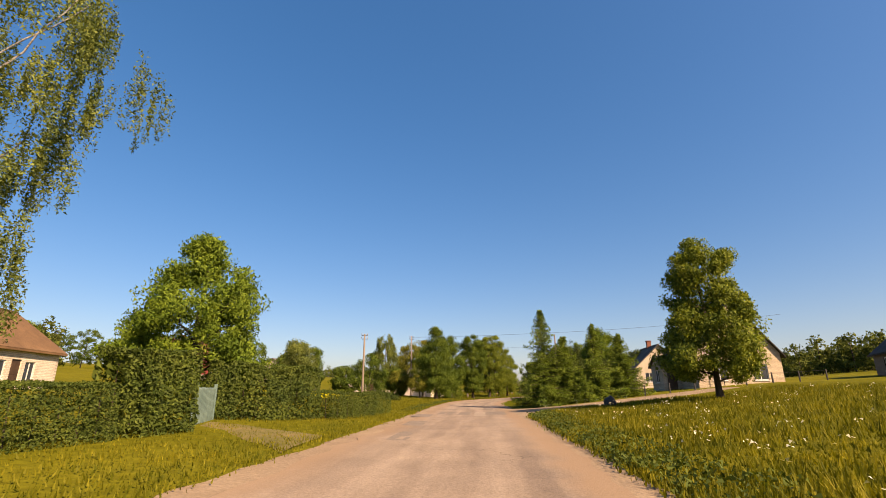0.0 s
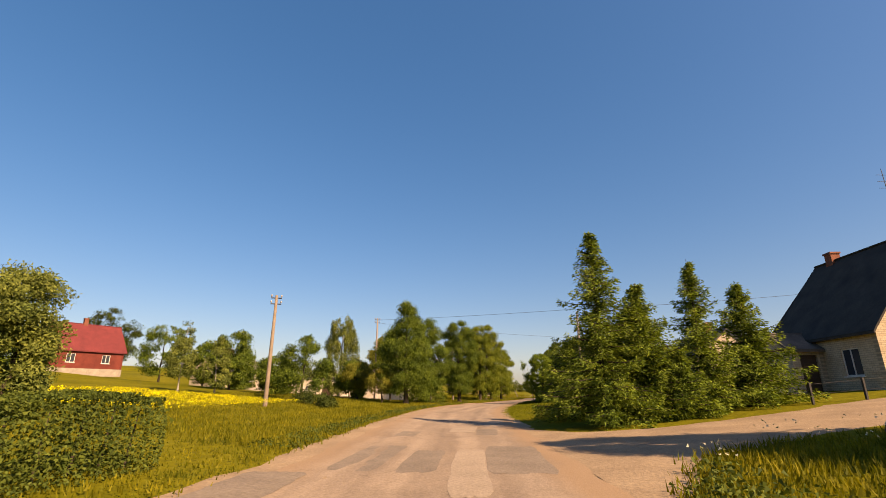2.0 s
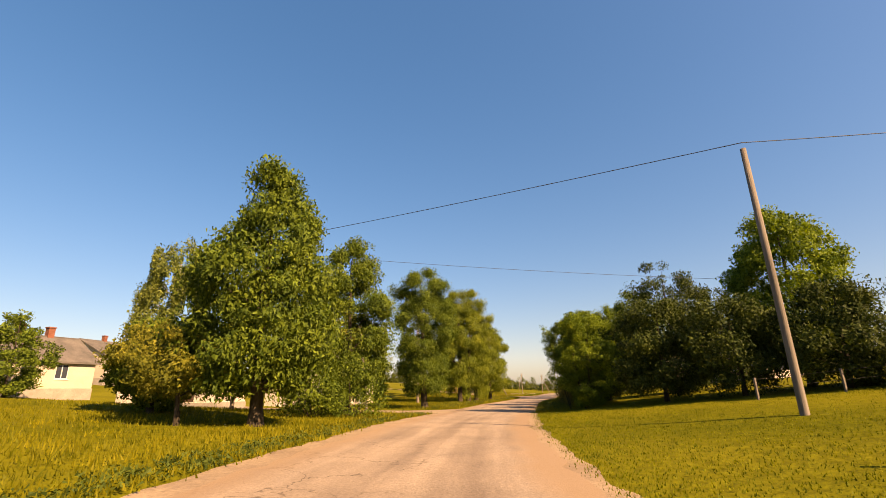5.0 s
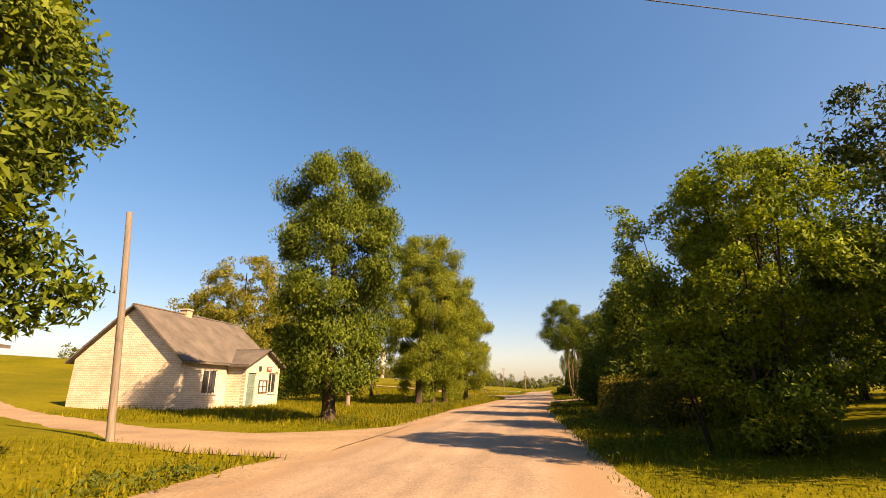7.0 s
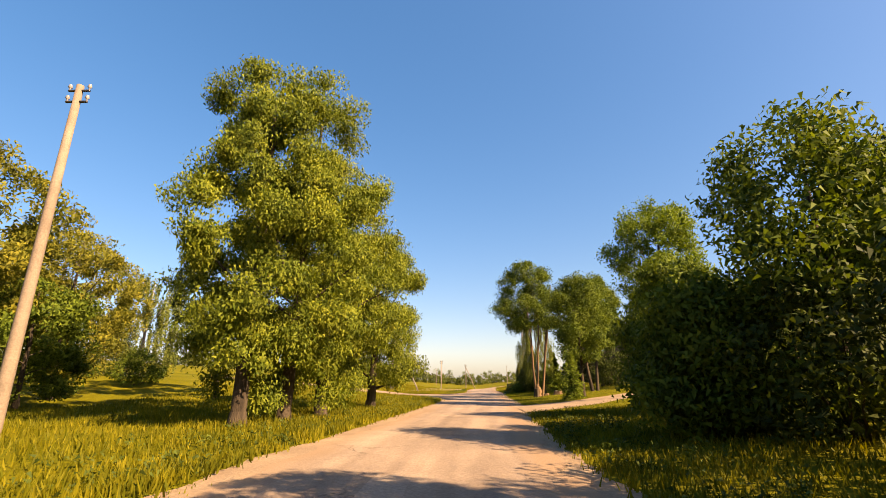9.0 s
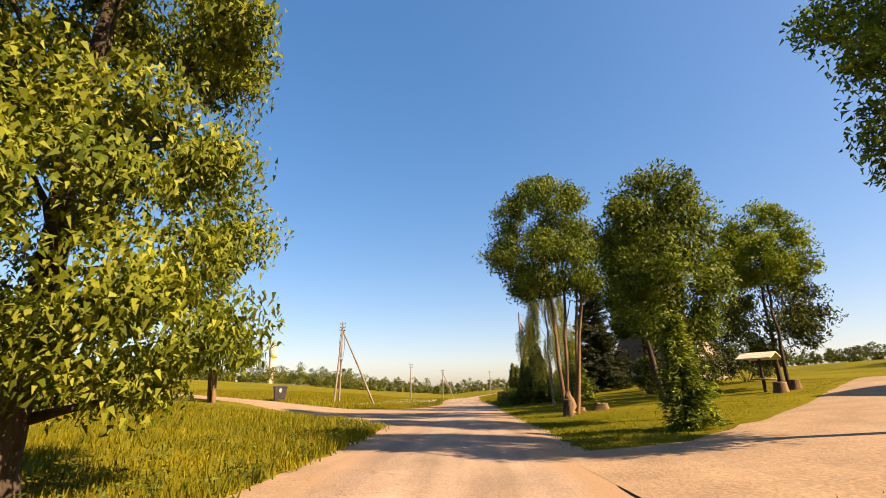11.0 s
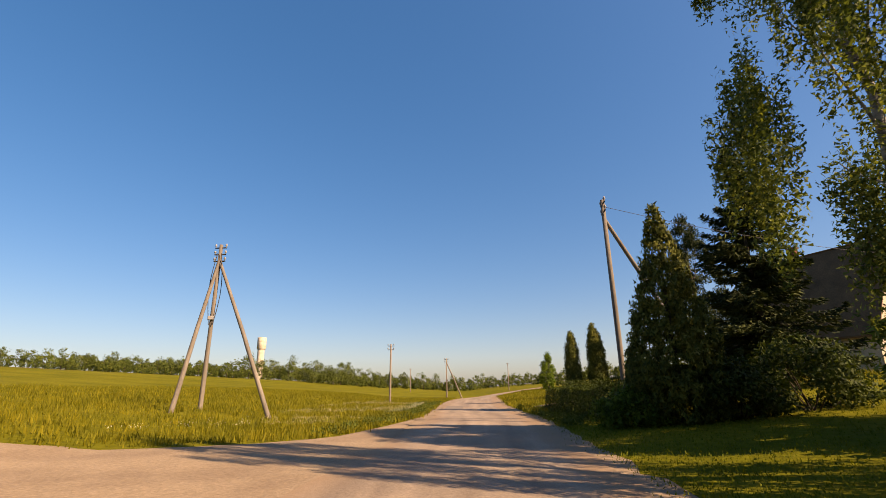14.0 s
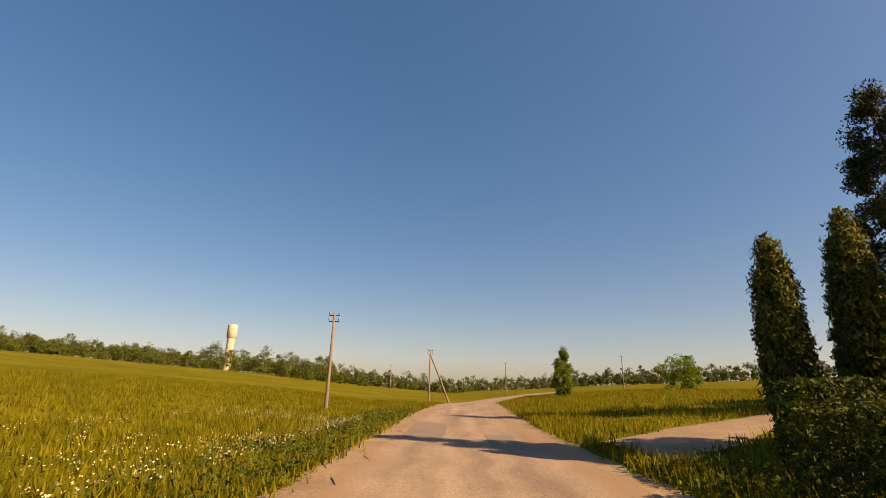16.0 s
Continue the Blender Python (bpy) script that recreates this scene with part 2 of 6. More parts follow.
gb.inputs["Base Color"].default_value = (0.03, 0.035, 0.045, 1)

# ---- mesh helpers ----
def mesh_from(name, verts, faces, mat, parent=None, label="", smooth=False):
    """Arrays of corners and of faces (all with the same number of corners) become one mesh object."""
    verts, faces = np.asarray(verts, dtype=np.float32), np.asarray(faces, dtype=np.int32)
    me = bpy.data.meshes.new(name)
    nf, k = faces.shape
    me.vertices.add(len(verts))
    me.vertices.foreach_set("co", verts.ravel())
    me.loops.add(nf * k)
    me.loops.foreach_set("vertex_index", faces.ravel())
    me.polygons.add(nf)
    me.polygons.foreach_set("loop_start", np.arange(0, nf * k, k, dtype=np.int32))
    me.polygons.foreach_set("loop_total", np.full(nf, k, dtype=np.int32))
    if smooth:
        me.polygons.foreach_set("use_smooth", np.ones(nf, dtype=bool))
    me.update(calc_edges=True)
    me.materials.append(mat)
    ob = new(name, me)
    if parent:
        ob.parent = parent
    if label:
        tagged(ob, label)
    return ob


def part(name, bm, mat, parent, label=""):
    """A bmesh as one mesh object under a thing or a part."""
    me = bpy.data.meshes.new(name)
    bm.to_mesh(me)
    bm.free()
    me.materials.append(mat)
    ob = new(name, me)
    ob.parent = parent
    if label:
        tagged(ob, label)
    return ob


def box(bm, x0, x1, y0, y1, z0, z1, bevel=0.0):
    r = bmesh.ops.create_cube(bm, size=1, matrix=Matrix.Translation(((x0 + x1) / 2, (y0 + y1) / 2, (z0 + z1) / 2))
                              @ Matrix.Diagonal((x1 - x0, y1 - y0, z1 - z0, 1)))
    if bevel:
        edges = {e for v in r["verts"] for e in v.link_edges}
        bmesh.ops.bevel(bm, geom=list(edges), offset=bevel, segments=1, affect="EDGES")
    return bm


def boxed(name, dims, mat, parent, label="", bevel=0.0):
    return part(name, box(bmesh.new(), *dims, bevel), mat, parent, label)


def solid(name, loops, mat, parent, label=""):
    """A closed body from two matching outlines (front and back)."""
    bm = bmesh.new()
    a = [bm.verts.new(p) for p in loops[0]]
    b = [bm.verts.new(p) for p in loops[1]]
    bm.faces.new(a)
    bm.faces.new(b[::-1])
    for i in range(len(a)):
        j = (i + 1) % len(a)
        bm.faces.new((a[j], a[i], b[i], b[j]))
    bmesh.ops.recalc_face_normals(bm, faces=bm.faces)
    return part(name, bm, mat, parent, label)


def tube_arrays(points, radii, sides=7):
    """A tapered bent tube along points."""
    pts = np.asarray(points, dtype=float)
    n = len(pts)
    d = np.gradient(pts, axis=0)
    d /= np.linalg.norm(d, axis=1)[:, None] + 1e-9
    up = np.where(np.abs(d[:, 2:3]) > 0.9, np.array([[1.0, 0, 0]]), np.array([[0, 0, 1.0]]))
    a = np.cross(d, up)
    a /= np.linalg.norm(a, axis=1)[:, None]
    b = np.cross(d, a)
    th = np.linspace(0, 2 * np.pi, sides, endpoint=False)
    v = pts[:, None] + np.asarray(radii)[:, None, None] * (np.cos(th)[None, :, None] * a[:, None] + np.sin(th)[None, :, None] * b[:, None])
    i, j = np.meshgrid(np.arange(n - 1), np.arange(sides), indexing="ij")
    k = (j + 1) % sides
    f = np.stack([i * sides + j, i * sides + k, (i + 1) * sides + k, (i + 1) * sides + j], -1).reshape(-1, 4)
    return v.reshape(-1, 3), f


def joined(pieces):
    vs, fs, o = [], [], 0
    for v, f in pieces:
        vs.append(v)
        fs.append(f + o)
        o += len(v)
    return np.concatenate(vs), np.concatenate(fs)


# ---- the lie of the land ----
AXIS = np.array([(-40, -600), (-4, -60), (0, 0), (2.6, 34.6), (6.0, 63.3), (9.2, 80.4), (11.9, 91.7), (14.9, 102.8), (18.2, 113.7),
                 (27.9, 139.7), (32.75, 154.7), (39.4, 175.0), (75, 288), (120, 431), (600, 1950)], dtype=float)
ARC = np.concatenate([[0], np.cumsum(np.hypot(*np.diff(AXIS, axis=0).T))])


def lateral(x, y):
    """Metres to the right of the drive's axis, and metres along it."""
    x, y = np.asarray(x, float), np.asarray(y, float)
    best, along = np.full(x.shape, 1e9), np.zeros(x.shape)
    for i in range(len(AXIS) - 1):
        a, d = AXIS[i], AXIS[i + 1] - AXIS[i]
        ln = np.hypot(*d)
        u = np.clip(((x - a[0]) * d[0] + (y - a[1]) * d[1]) / ln ** 2, 0, 1)
        rx, ry = x - a[0] - u * d[0], y - a[1] - u * d[1]
        dist = np.hypot(rx, ry) * np.sign(d[1] * rx - d[0] * ry + 1e-12)
        m = np.abs(dist) < np.abs(best)
        best, along = np.where(m, dist, best), np.where(m, ARC[i] + u * ln, along)
    return best, along


def height(x, y):
    """The ground rises gently to both sides of the road."""
    side, along_ = lateral(x, y)
    d = np.maximum(np.abs(side) - 2.5, 0)
    e, k = np.minimum(d, 80), np.minimum(d, 22)
    rise = np.where(side > 0, 0.055 * k + 0.03 * e, 0.012 * k + 0.042 * e) + 0.00042 * e * e + np.maximum(d - 80, 0) * 0.06
    # level ground round the shop and along the last verge
    s = along_ - ARC[2]
    level = 0.85 * np.clip((s - 82) / 16, 0, 1) * np.clip((150 - s) / 18, 0, 1) * (side < 0)
    e = np.minimum(d, 24)
    verge = np.clip((s - 150) / 10, 0, 1) * (side < 0)
    return 0.3 + rise - level * (0.054 * e + 0.00042 * e * e) - 0.045 * verge * (np.minimum(d, 7) - np.clip(d - 8, 0, 7))


def gz(x, y):
    return float(height(np.array([x]), np.array([y]))[0])


def on_axis(s, lat=0.0):
    """The place s metres along the axis, lat metres to its right."""
    x, y = np.interp(s, ARC, AXIS[:, 0]), np.interp(s, ARC, AXIS[:, 1])
    x2, y2 = np.interp(s + 4, ARC, AXIS[:, 0]), np.interp(s + 4, ARC, AXIS[:, 1])
    x1, y1 = np.interp(s - 4, ARC, AXIS[:, 0]), np.interp(s - 4, ARC, AXIS[:, 1])
    dx, dy = x2 - x1, y2 - y1
    ln = np.hypot(dx, dy)
    return x + lat * dy / ln, y - lat * dx / ln


S0 = float(lateral(np.array([0.0]), np.array([0.0]))[1][0])   # arc length at the start of the drive


def steps(*spans):
    out = []
    for a, b, d in spans:
        out.append(np.arange(a, b, d))
    return np.concatenate(out + [[spans[-1][1]]])


gx, gy = np.meshgrid(steps((-900, -300, 40), (-300, -60, 8), (-60, 100, 1.6), (100, 300, 8), (300, 1100, 40)),
                     steps((-300, -40, 20), (-40, 260, 1.6), (260, 500, 8), (500, 1700, 50)), indexing="ij")
lat, along = lateral(gx, gy)
gh = height(gx, gy)
near = np.clip(1 - np.abs(lat) / 120, 0, 1)
bumps = np.array([noise.noise((a * 0.18, b * 0.18, 0)) for a, b in zip(gx.ravel(), gy.ravel())]).reshape(gx.shape)
gh = gh + np.where(np.abs(lat) > 7, 0.05 * bumps * near, 0) - np.where(np.abs(lat) < 8, 0.04, 0)
nx, ny = gx.shape
i, j = np.meshgrid(np.arange(nx - 1), np.arange(ny - 1), indexing="ij")
gf = np.stack([i * ny + j, (i + 1) * ny + j, (i + 1) * ny + j + 1, i * ny + j + 1], -1).reshape(-1, 4)
ground = mesh_from("ground", np.stack([gx, gy, gh], -1).reshape(-1, 3), gf, SOIL, smooth=True)
tagged(ground, "rough green and yellow grassland beside a village road", "ground", kind="structure")


def ribbon(name, left_pts, right_pts, mat, label, category, lift, across=7, ragged=0.25, kind="structure", dip=0.05):
    """A strip of paving between two lines of the plan, laid on the ground, with ragged edges."""
    a, b = np.asarray(left_pts, float), np.asarray(right_pts, float)
    def resample(p, n):
        s = np.concatenate([[0], np.cumsum(np.hypot(*np.diff(p, axis=0).T))])
        q = np.linspace(0, s[-1], n)
        return np.stack([np.interp(q, s, p[:, 0]), np.interp(q, s, p[:, 1])], 1)
    n = max(int(np.hypot(*np.diff(a, axis=0).T).sum() / 0.7), 8)
    a, b = resample(a, n), resample(b, n)
    d = b - a
    d /= np.hypot(d[:, 0], d[:, 1])[:, None] + 1e-9
    ja = np.array([noise.noise((p[0] * 0.9, p[1] * 0.9, 3)) + 0.5 * noise.noise((p[0] * 3, p[1] * 3, 3)) for p in a]) * ragged
    jb = np.array([noise.noise((p[0] * 0.9, p[1] * 0.9, 7)) + 0.5 * noise.noise((p[0] * 3, p[1] * 3, 7)) for p in b]) * ragged
    a, b = a + d * ja[:, None], b + d * jb[:, None]
    u = np.linspace(0, 1, across)[None, :, None]
    g = a[:, None] * (1 - u) + b[:, None] * u
    z = height(g[..., 0], g[..., 1]) + lift
    z[:, 0] -= dip
    z[:, -1] -= dip
    v = np.concatenate([g, z[..., None]], -1).reshape(-1, 3)
    p, q = np.meshgrid(np.arange(n - 1), np.arange(across - 1), indexing="ij")
    f = np.stack([p * across + q, p * across + q + 1, (p + 1) * across + q + 1, (p + 1) * across + q], -1).reshape(-1, 4)
    ob = mesh_from(name, v, f, mat, smooth=True)
    wide = np.hypot(*(b - a).T)[:, None]
    run = np.concatenate([[0], np.cumsum(np.hypot(*np.diff((a + b) / 2, axis=0).T))])[:, None]
    strip = np.stack([(u[..., 0] - 0.5) * wide, run + 0 * u[..., 0], u[..., 0] + 0 * wide], -1)
    ob.data.attributes.new("strip", "FLOAT_VECTOR", "POINT").data.foreach_set("vector", strip.astype(np.float32).ravel())
    return tagged(ob, label, category, kind=kind)


def lane(s0, s1, l0, l1, step=6.0):
    ss = np.arange(S0 + s0, S0 + s1 + 0.1, step)
    f = lambda lt: np.array([on_axis(s, float(np.interp(s - S0, *lt))) for s in ss])
    return f(l0), f(l1)


LEFT = ((-40, 0, 33.5, 47.5, 67.5, 82.5, 97.5, 127.5, 162.5, 175.5, 187.5, 215, 238, 262, 290), (-4.87, -4.79, -4.45, -5.21, -5.54, -5.38, -4.7, -4.2, -3.86, -3.19, -2.77, -2.73, -1.69, 5, 18))
RIGHT = ((-40, 0, 33.5, 57.5, 77.5, 102.5, 127.5, 162.5, 182.5, 200, 238, 262, 290), (3.19, 2.86, 3.19, 2.18, 2.02, 2.52, 2.52, 3.02, 3.86, 3.7, 5.65, 13, 28))
shoulder = ribbon("shoulder", *lane(-40, 288, LEFT, RIGHT), GRAVEL, "sandy gravel shoulder along the worn road", "road shoulder", 0.03)
LEFT_IN = (LEFT[0], tuple(v + 0.8 for v in LEFT[1]))
RIGHT_IN = (RIGHT[0], tuple(v - 0.55 for v in RIGHT[1]))
road = ribbon("road", *lane(-40, 288, LEFT_IN, RIGHT_IN), ROAD, "worn dusty pale asphalt village road with patches", "road", 0.045, across=13, ragged=0.35, dip=0.012)

# ---- trees and shrubs ----
def leaf_blades(rng, centres, size, aspect=0.56, hang=0.3, flat=0.0, out=None):
    """One pointed leaf at each centre; hang: how much the tips point down."""
    n = len(centres)
    a = rng.normal(size=(n, 3))
    a[:, 2] -= hang * 2.2
    a /= np.linalg.norm(a, axis=1)[:, None]
    r = rng.normal(size=(n, 3))
    r[:, 2] += flat * 2
    if out is not None:
        r = r * 0.55 + out * 1.3
    b = np.cross(a, r)
    b /= np.linalg.norm(b, axis=1)[:, None] + 1e-9
    ln = (size * rng.uniform(0.7, 1.3, n))[:, None]
    v = np.stack([centres - a * ln * 0.5 + b * ln * aspect * 0.5, centres - a * ln * 0.5 - b * ln * aspect * 0.5, centres + a * ln * 0.6], 1)
    return v.reshape(-1, 3), np.arange(3 * n).reshape(n, 3)


def crown_points(rng, profile, z0, z1, n_clump, n_leaf, spread, shell=0.45, lump=0.3, droop=0.0, gather=0.2):
    """Leaf places in clumps that fill a body whose radius at each height comes from profile [(part of height, radius)]."""
    zs, rs = np.array([p[0] for p in profile]), np.array([p[1] for p in profile])
    t = rng.uniform(0, 1, n_clump * 6)
    rad = np.interp(t, zs, rs)
    keep = rng.uniform(0, 1, len(t)) < (rad / rs.max()) ** 1.2 + 0.04
    t, rad = t[keep][:n_clump], rad[keep][:n_clump]
    ang = rng.uniform(0, 2 * np.pi, len(t))
    seed = rng.uniform(0, 50)
    wob = np.array([noise.noise((math.cos(a) * 1.3 + seed, math.sin(a) * 1.3, q * 5)) for a, q in zip(ang, t)])
    rr = rad * (1 + lump * wob * 1.6) * np.sqrt(rng.uniform(shell, 1, len(t)))
    c = np.stack([np.cos(ang) * rr, np.sin(ang) * rr, z0 + t * (z1 - z0)], 1)
    # clumps gather round boughs, with gaps between
    m = max(len(c) // 8, 3)
    bough = c[rng.choice(len(c), m, replace=False)]
    near_ = bough[np.argmin(((c[:, None] - bough[None]) ** 2).sum(2), 1)]
    swell = c - near_
    c = c - swell * gather
    swell = swell / (np.linalg.norm(swell, axis=1)[:, None] + 0.3)
    k = rng.normal(size=(len(c), n_leaf, 3))
    k /= np.linalg.norm(k, axis=2)[..., None] + 1e-9
    radial = c * np.array([1, 1, 0.0])
    radial /= np.linalg.norm(radial, axis=1)[:, None] + 1e-9
    out = (k * 0.7 + 0.5 * radial[:, None] + 1.0 * swell[:, None] + np.array([0, 0, 0.35])).reshape(-1, 3)
    out /= np.linalg.norm(out, axis=1)[:, None] + 1e-9
    k *= (rng.uniform(0, 1, (len(c), n_leaf)) ** 0.34)[..., None] * spread * rng.uniform(0.6, 1.35, (len(c), 1, 1))
    k[..., 2] *= 0.75
    if droop:
        k[..., :2] *= 0.45
        k[..., 2] -= rng.uniform(0, 1, (len(c), n_leaf)) * droop
    return c, (c[:, None] + k).reshape(-1, 3), out


def limb(rng, a, b, r0, r1, bend=0.12, n=6):
    a, b = np.asarray(a, float), np.asarray(b, float)
    t = np.linspace(0, 1, n)[:, None]
    ln = np.linalg.norm(b - a)
    w = rng.normal(size=(n, 3)) * bend * ln * 0.09
    w[0] = 0
    p = a + (b - a) * t + w * np.sin(np.pi * np.minimum(t, 0.9))
    return tube_arrays(p, np.linspace(r0, r1, n), 7)


def thing(name, x, y, label, category, group="", z=None, turn=0.0):
    ob = new(name)
    ob.empty_display_size = 0.3
    ob.matrix_basis = pose(x, y, gz(x, y) - 0.03 if z is None else z, 0, 0, turn)
    return tagged(ob, label, category, group)


def leafy_tree(name, x, y, top, profile, label, leaf=LEAF_MID, bark=BARK, base=0.15, clumps=260, leaves=90, spread=0.8, size=0.2,
               trunk=0.22, limbs=9, droop=0.0, seed=1, shell=0.4, lump=0.3, group="", stems=None, hang=0.35, category="tree", lean=(0.0, 0.0), turn=None, gather=0.3, bole=0.0):
    """A broad-leaved tree: tapered trunk or stems, limbs, and a crown of leaves. base: part of the height where leaves begin."""
    rng = np.random.default_rng(seed)
    t = thing(name, x, y, label, category, group, turn=rng.uniform(0, 360) if turn is None else turn)
    z0 = top * base
    c, p, out = crown_points(rng, profile, z0, top, clumps, leaves, spread, shell, lump, droop, gather)
    c[:, :2] += c[:, 2:] / top * np.array(lean)
    p[:, :2] += p[:, 2:] / top * np.array(lean)
    if stems:
        tips = []
        for sx, sy, r, hx, hy in stems:
            end = np.array([hx, hy, top * rng.uniform(0.72, 0.9)])
            v, f = limb(rng, (sx, sy, -0.15), end, r, r * 0.25, 0.035, 9)
            mesh_from("stem", v, f, bark, t, smooth=True)
            tips.append(((sx, sy, 0), end))
        if bole:
            bz = np.linspace(-0.2, bole, 7)
            wob = rng.normal(size=(7, 2)) * 0.05
            mesh_from("bole", *tube_arrays([(wob[q, 0], 0.05 + wob[q, 1], bz[q]) for q in range(7)], [0.46, 0.4, 0.34, 0.3, 0.26, 0.2, 0.08], 11), bark, t, "thick ridged bole of several grown-together stems", smooth=True)
    else:
        end = np.array([rng.normal() * 0.25, rng.normal() * 0.25, top * 0.88])
        v1, f1 = limb(rng, (0, 0, 0.0), end, trunk, trunk * 0.2, 0.06, 10)
        flare = tube_arrays([(0, 0, -0.2), (0, 0, 0.12), (0, 0, 0.55)], [trunk * 1.5, trunk * 1.2, trunk], 9)
        mesh_from("trunk", *joined([(v1, f1), flare]), bark, t, smooth=True)
        tips = [((0, 0, 0), end)]
    for q in c[rng.choice(len(c), min(limbs, len(c)), replace=False)]:
        a, e = tips[rng.integers(len(tips))]
        u = np.clip((q[2] * rng.uniform(0.55, 0.8)) / max(e[2], 1), 0.12, 0.9)
        st = np.array(a) * (1 - u) + e * u
        mesh_from("limb", *limb(rng, st, q, trunk * 0.35 * (1.1 - u), trunk * 0.06, 0.25), bark, t, smooth=True)
    tagged(mesh_from("crown", *leaf_blades(rng, p, size, hang=hang, out=out), leaf, t), kind="stuff")
    return t


def spruce(name, x, y, top, radius, label, leaf=NEEDLE, seed=1, dens=1.0, power=0.85, ragged=0.5, group="", bottom=0.05, size=0.3, category="tree", gap=1.0):
    """A conifer: whorls of drooping boughs along a straight trunk, needled twigs on each bough."""
    rng = np.random.default_rng(seed)
    t = thing(name, x, y, label, category, group)
    mesh_from("trunk", *tube_arrays([(0, 0, -0.2), (0, 0, top * 0.5), (0, 0, top)], [0.03 + top * 0.014, top * 0.008, 0.012], 7), BARK, t, smooth=True)
    boughs, pts, dirs = [], [], []
    z = top * bottom + 0.15
    while z < top * 0.985:
        f = (top - z) / top
        k = max(4, int((5 + 6 * f) * dens))
        for a in rng.uniform(0, 2 * np.pi, k):
            r = radius * f ** power * rng.uniform(1 - ragged, 1 + ragged * 0.6) + 0.12
            d = np.array([math.cos(a), math.sin(a), 0])
            n = max(4, int(r / 0.16))
            u = np.linspace(0.12, 1, n)
            rise = 0.25 * (1 - f)
            path = d[None] * (u * r)[:, None] + np.array([0, 0, 1])[None] * (z + rise * r * u - (0.3 * f + 0.08) * r * u ** 2 + (0.16 + 0.14 * rng.uniform()) * r * u ** 4)[:, None]
            boughs.append(tube_arrays(path[[0, n // 2, n - 1]], [0.03, 0.018, 0.006], 4))
            side = np.array([-d[1], d[0], 0])
            for s in (-1, 1, 0):
                m = 5
                w = rng.uniform(0.05, 1, (n, m)) * (0.12 + 0.36 * r * (1 - u) * u * 2.2)[:, None] * s
                q = path[:, None] + side[None, None] * w[..., None]
                q[..., 2] -= np.abs(w) * 0.35 + rng.uniform(-0.08, 0.2, (n, m))
                q += rng.normal(size=q.shape) * 0.04
                pts.append(q.reshape(-1, 3))
                dd = np.broadcast_to(d + side * s * 0.8 - np.array([0, 0, 0.35]), q.shape)
                dirs.append(dd.reshape(-1, 3))
        z += (top * 0.028 + 0.05 + 0.05 * f) * gap
    tagged(mesh_from("bough_wood", *joined(boughs), BARK, t), kind="stuff")
    p, a = np.concatenate(pts), np.concatenate(dirs)
    a = a + rng.normal(size=a.shape) * 0.35
    a /= np.linalg.norm(a, axis=1)[:, None]
    b = np.cross(a, rng.normal(size=a.shape) * 1.1 + np.array([0, 0, 1]))
    b /= np.linalg.norm(b, axis=1)[:, None] + 1e-9
    ln = (size * rng.uniform(0.7, 1.25, len(p)))[:, None]
    v = np.stack([p - a * ln * 0.35 + b * ln * 0.2, p - a * ln * 0.35 - b * ln * 0.2, p + a * ln * 0.75], 1).reshape(-1, 3)
    tagged(mesh_from("crown", v, np.arange(len(v)).reshape(-1, 3), leaf, t), kind="stuff")
    return t


def columnar(name, x, y, top, profile, label, leaf=THUJA, seed=1, n=9000, size=0.16, group="", lump=0.06, category="tree"):
    """A dense evergreen column or cone with upright sprays, round a short trunk."""
    rng = np.random.default_rng(seed)
    t = thing(name, x, y, label, category, group)
    mesh_from("trunk", *tube_arrays([(0, 0, -0.2), (0, 0, top * 0.5), (0, 0, top * 0.93)], [0.12, 0.07, 0.02], 6), BARK, t, smooth=True)
    c, p, o1 = crown_points(rng, profile, top * 0.02, top, n // 14, 14, 0.17, 0.62, lump)
    c2, p2, o2 = crown_points(rng, [(a, b * 0.75) for a, b in profile], top * 0.02, top * 0.96, n // 40, 14, 0.2, 0.1, lump)
    tagged(mesh_from("crown", *leaf_blades(rng, np.concatenate([p, p2]), size, 0.5, hang=-0.7, out=np.concatenate([o1, o2])), leaf, t), kind="stuff")
    return t


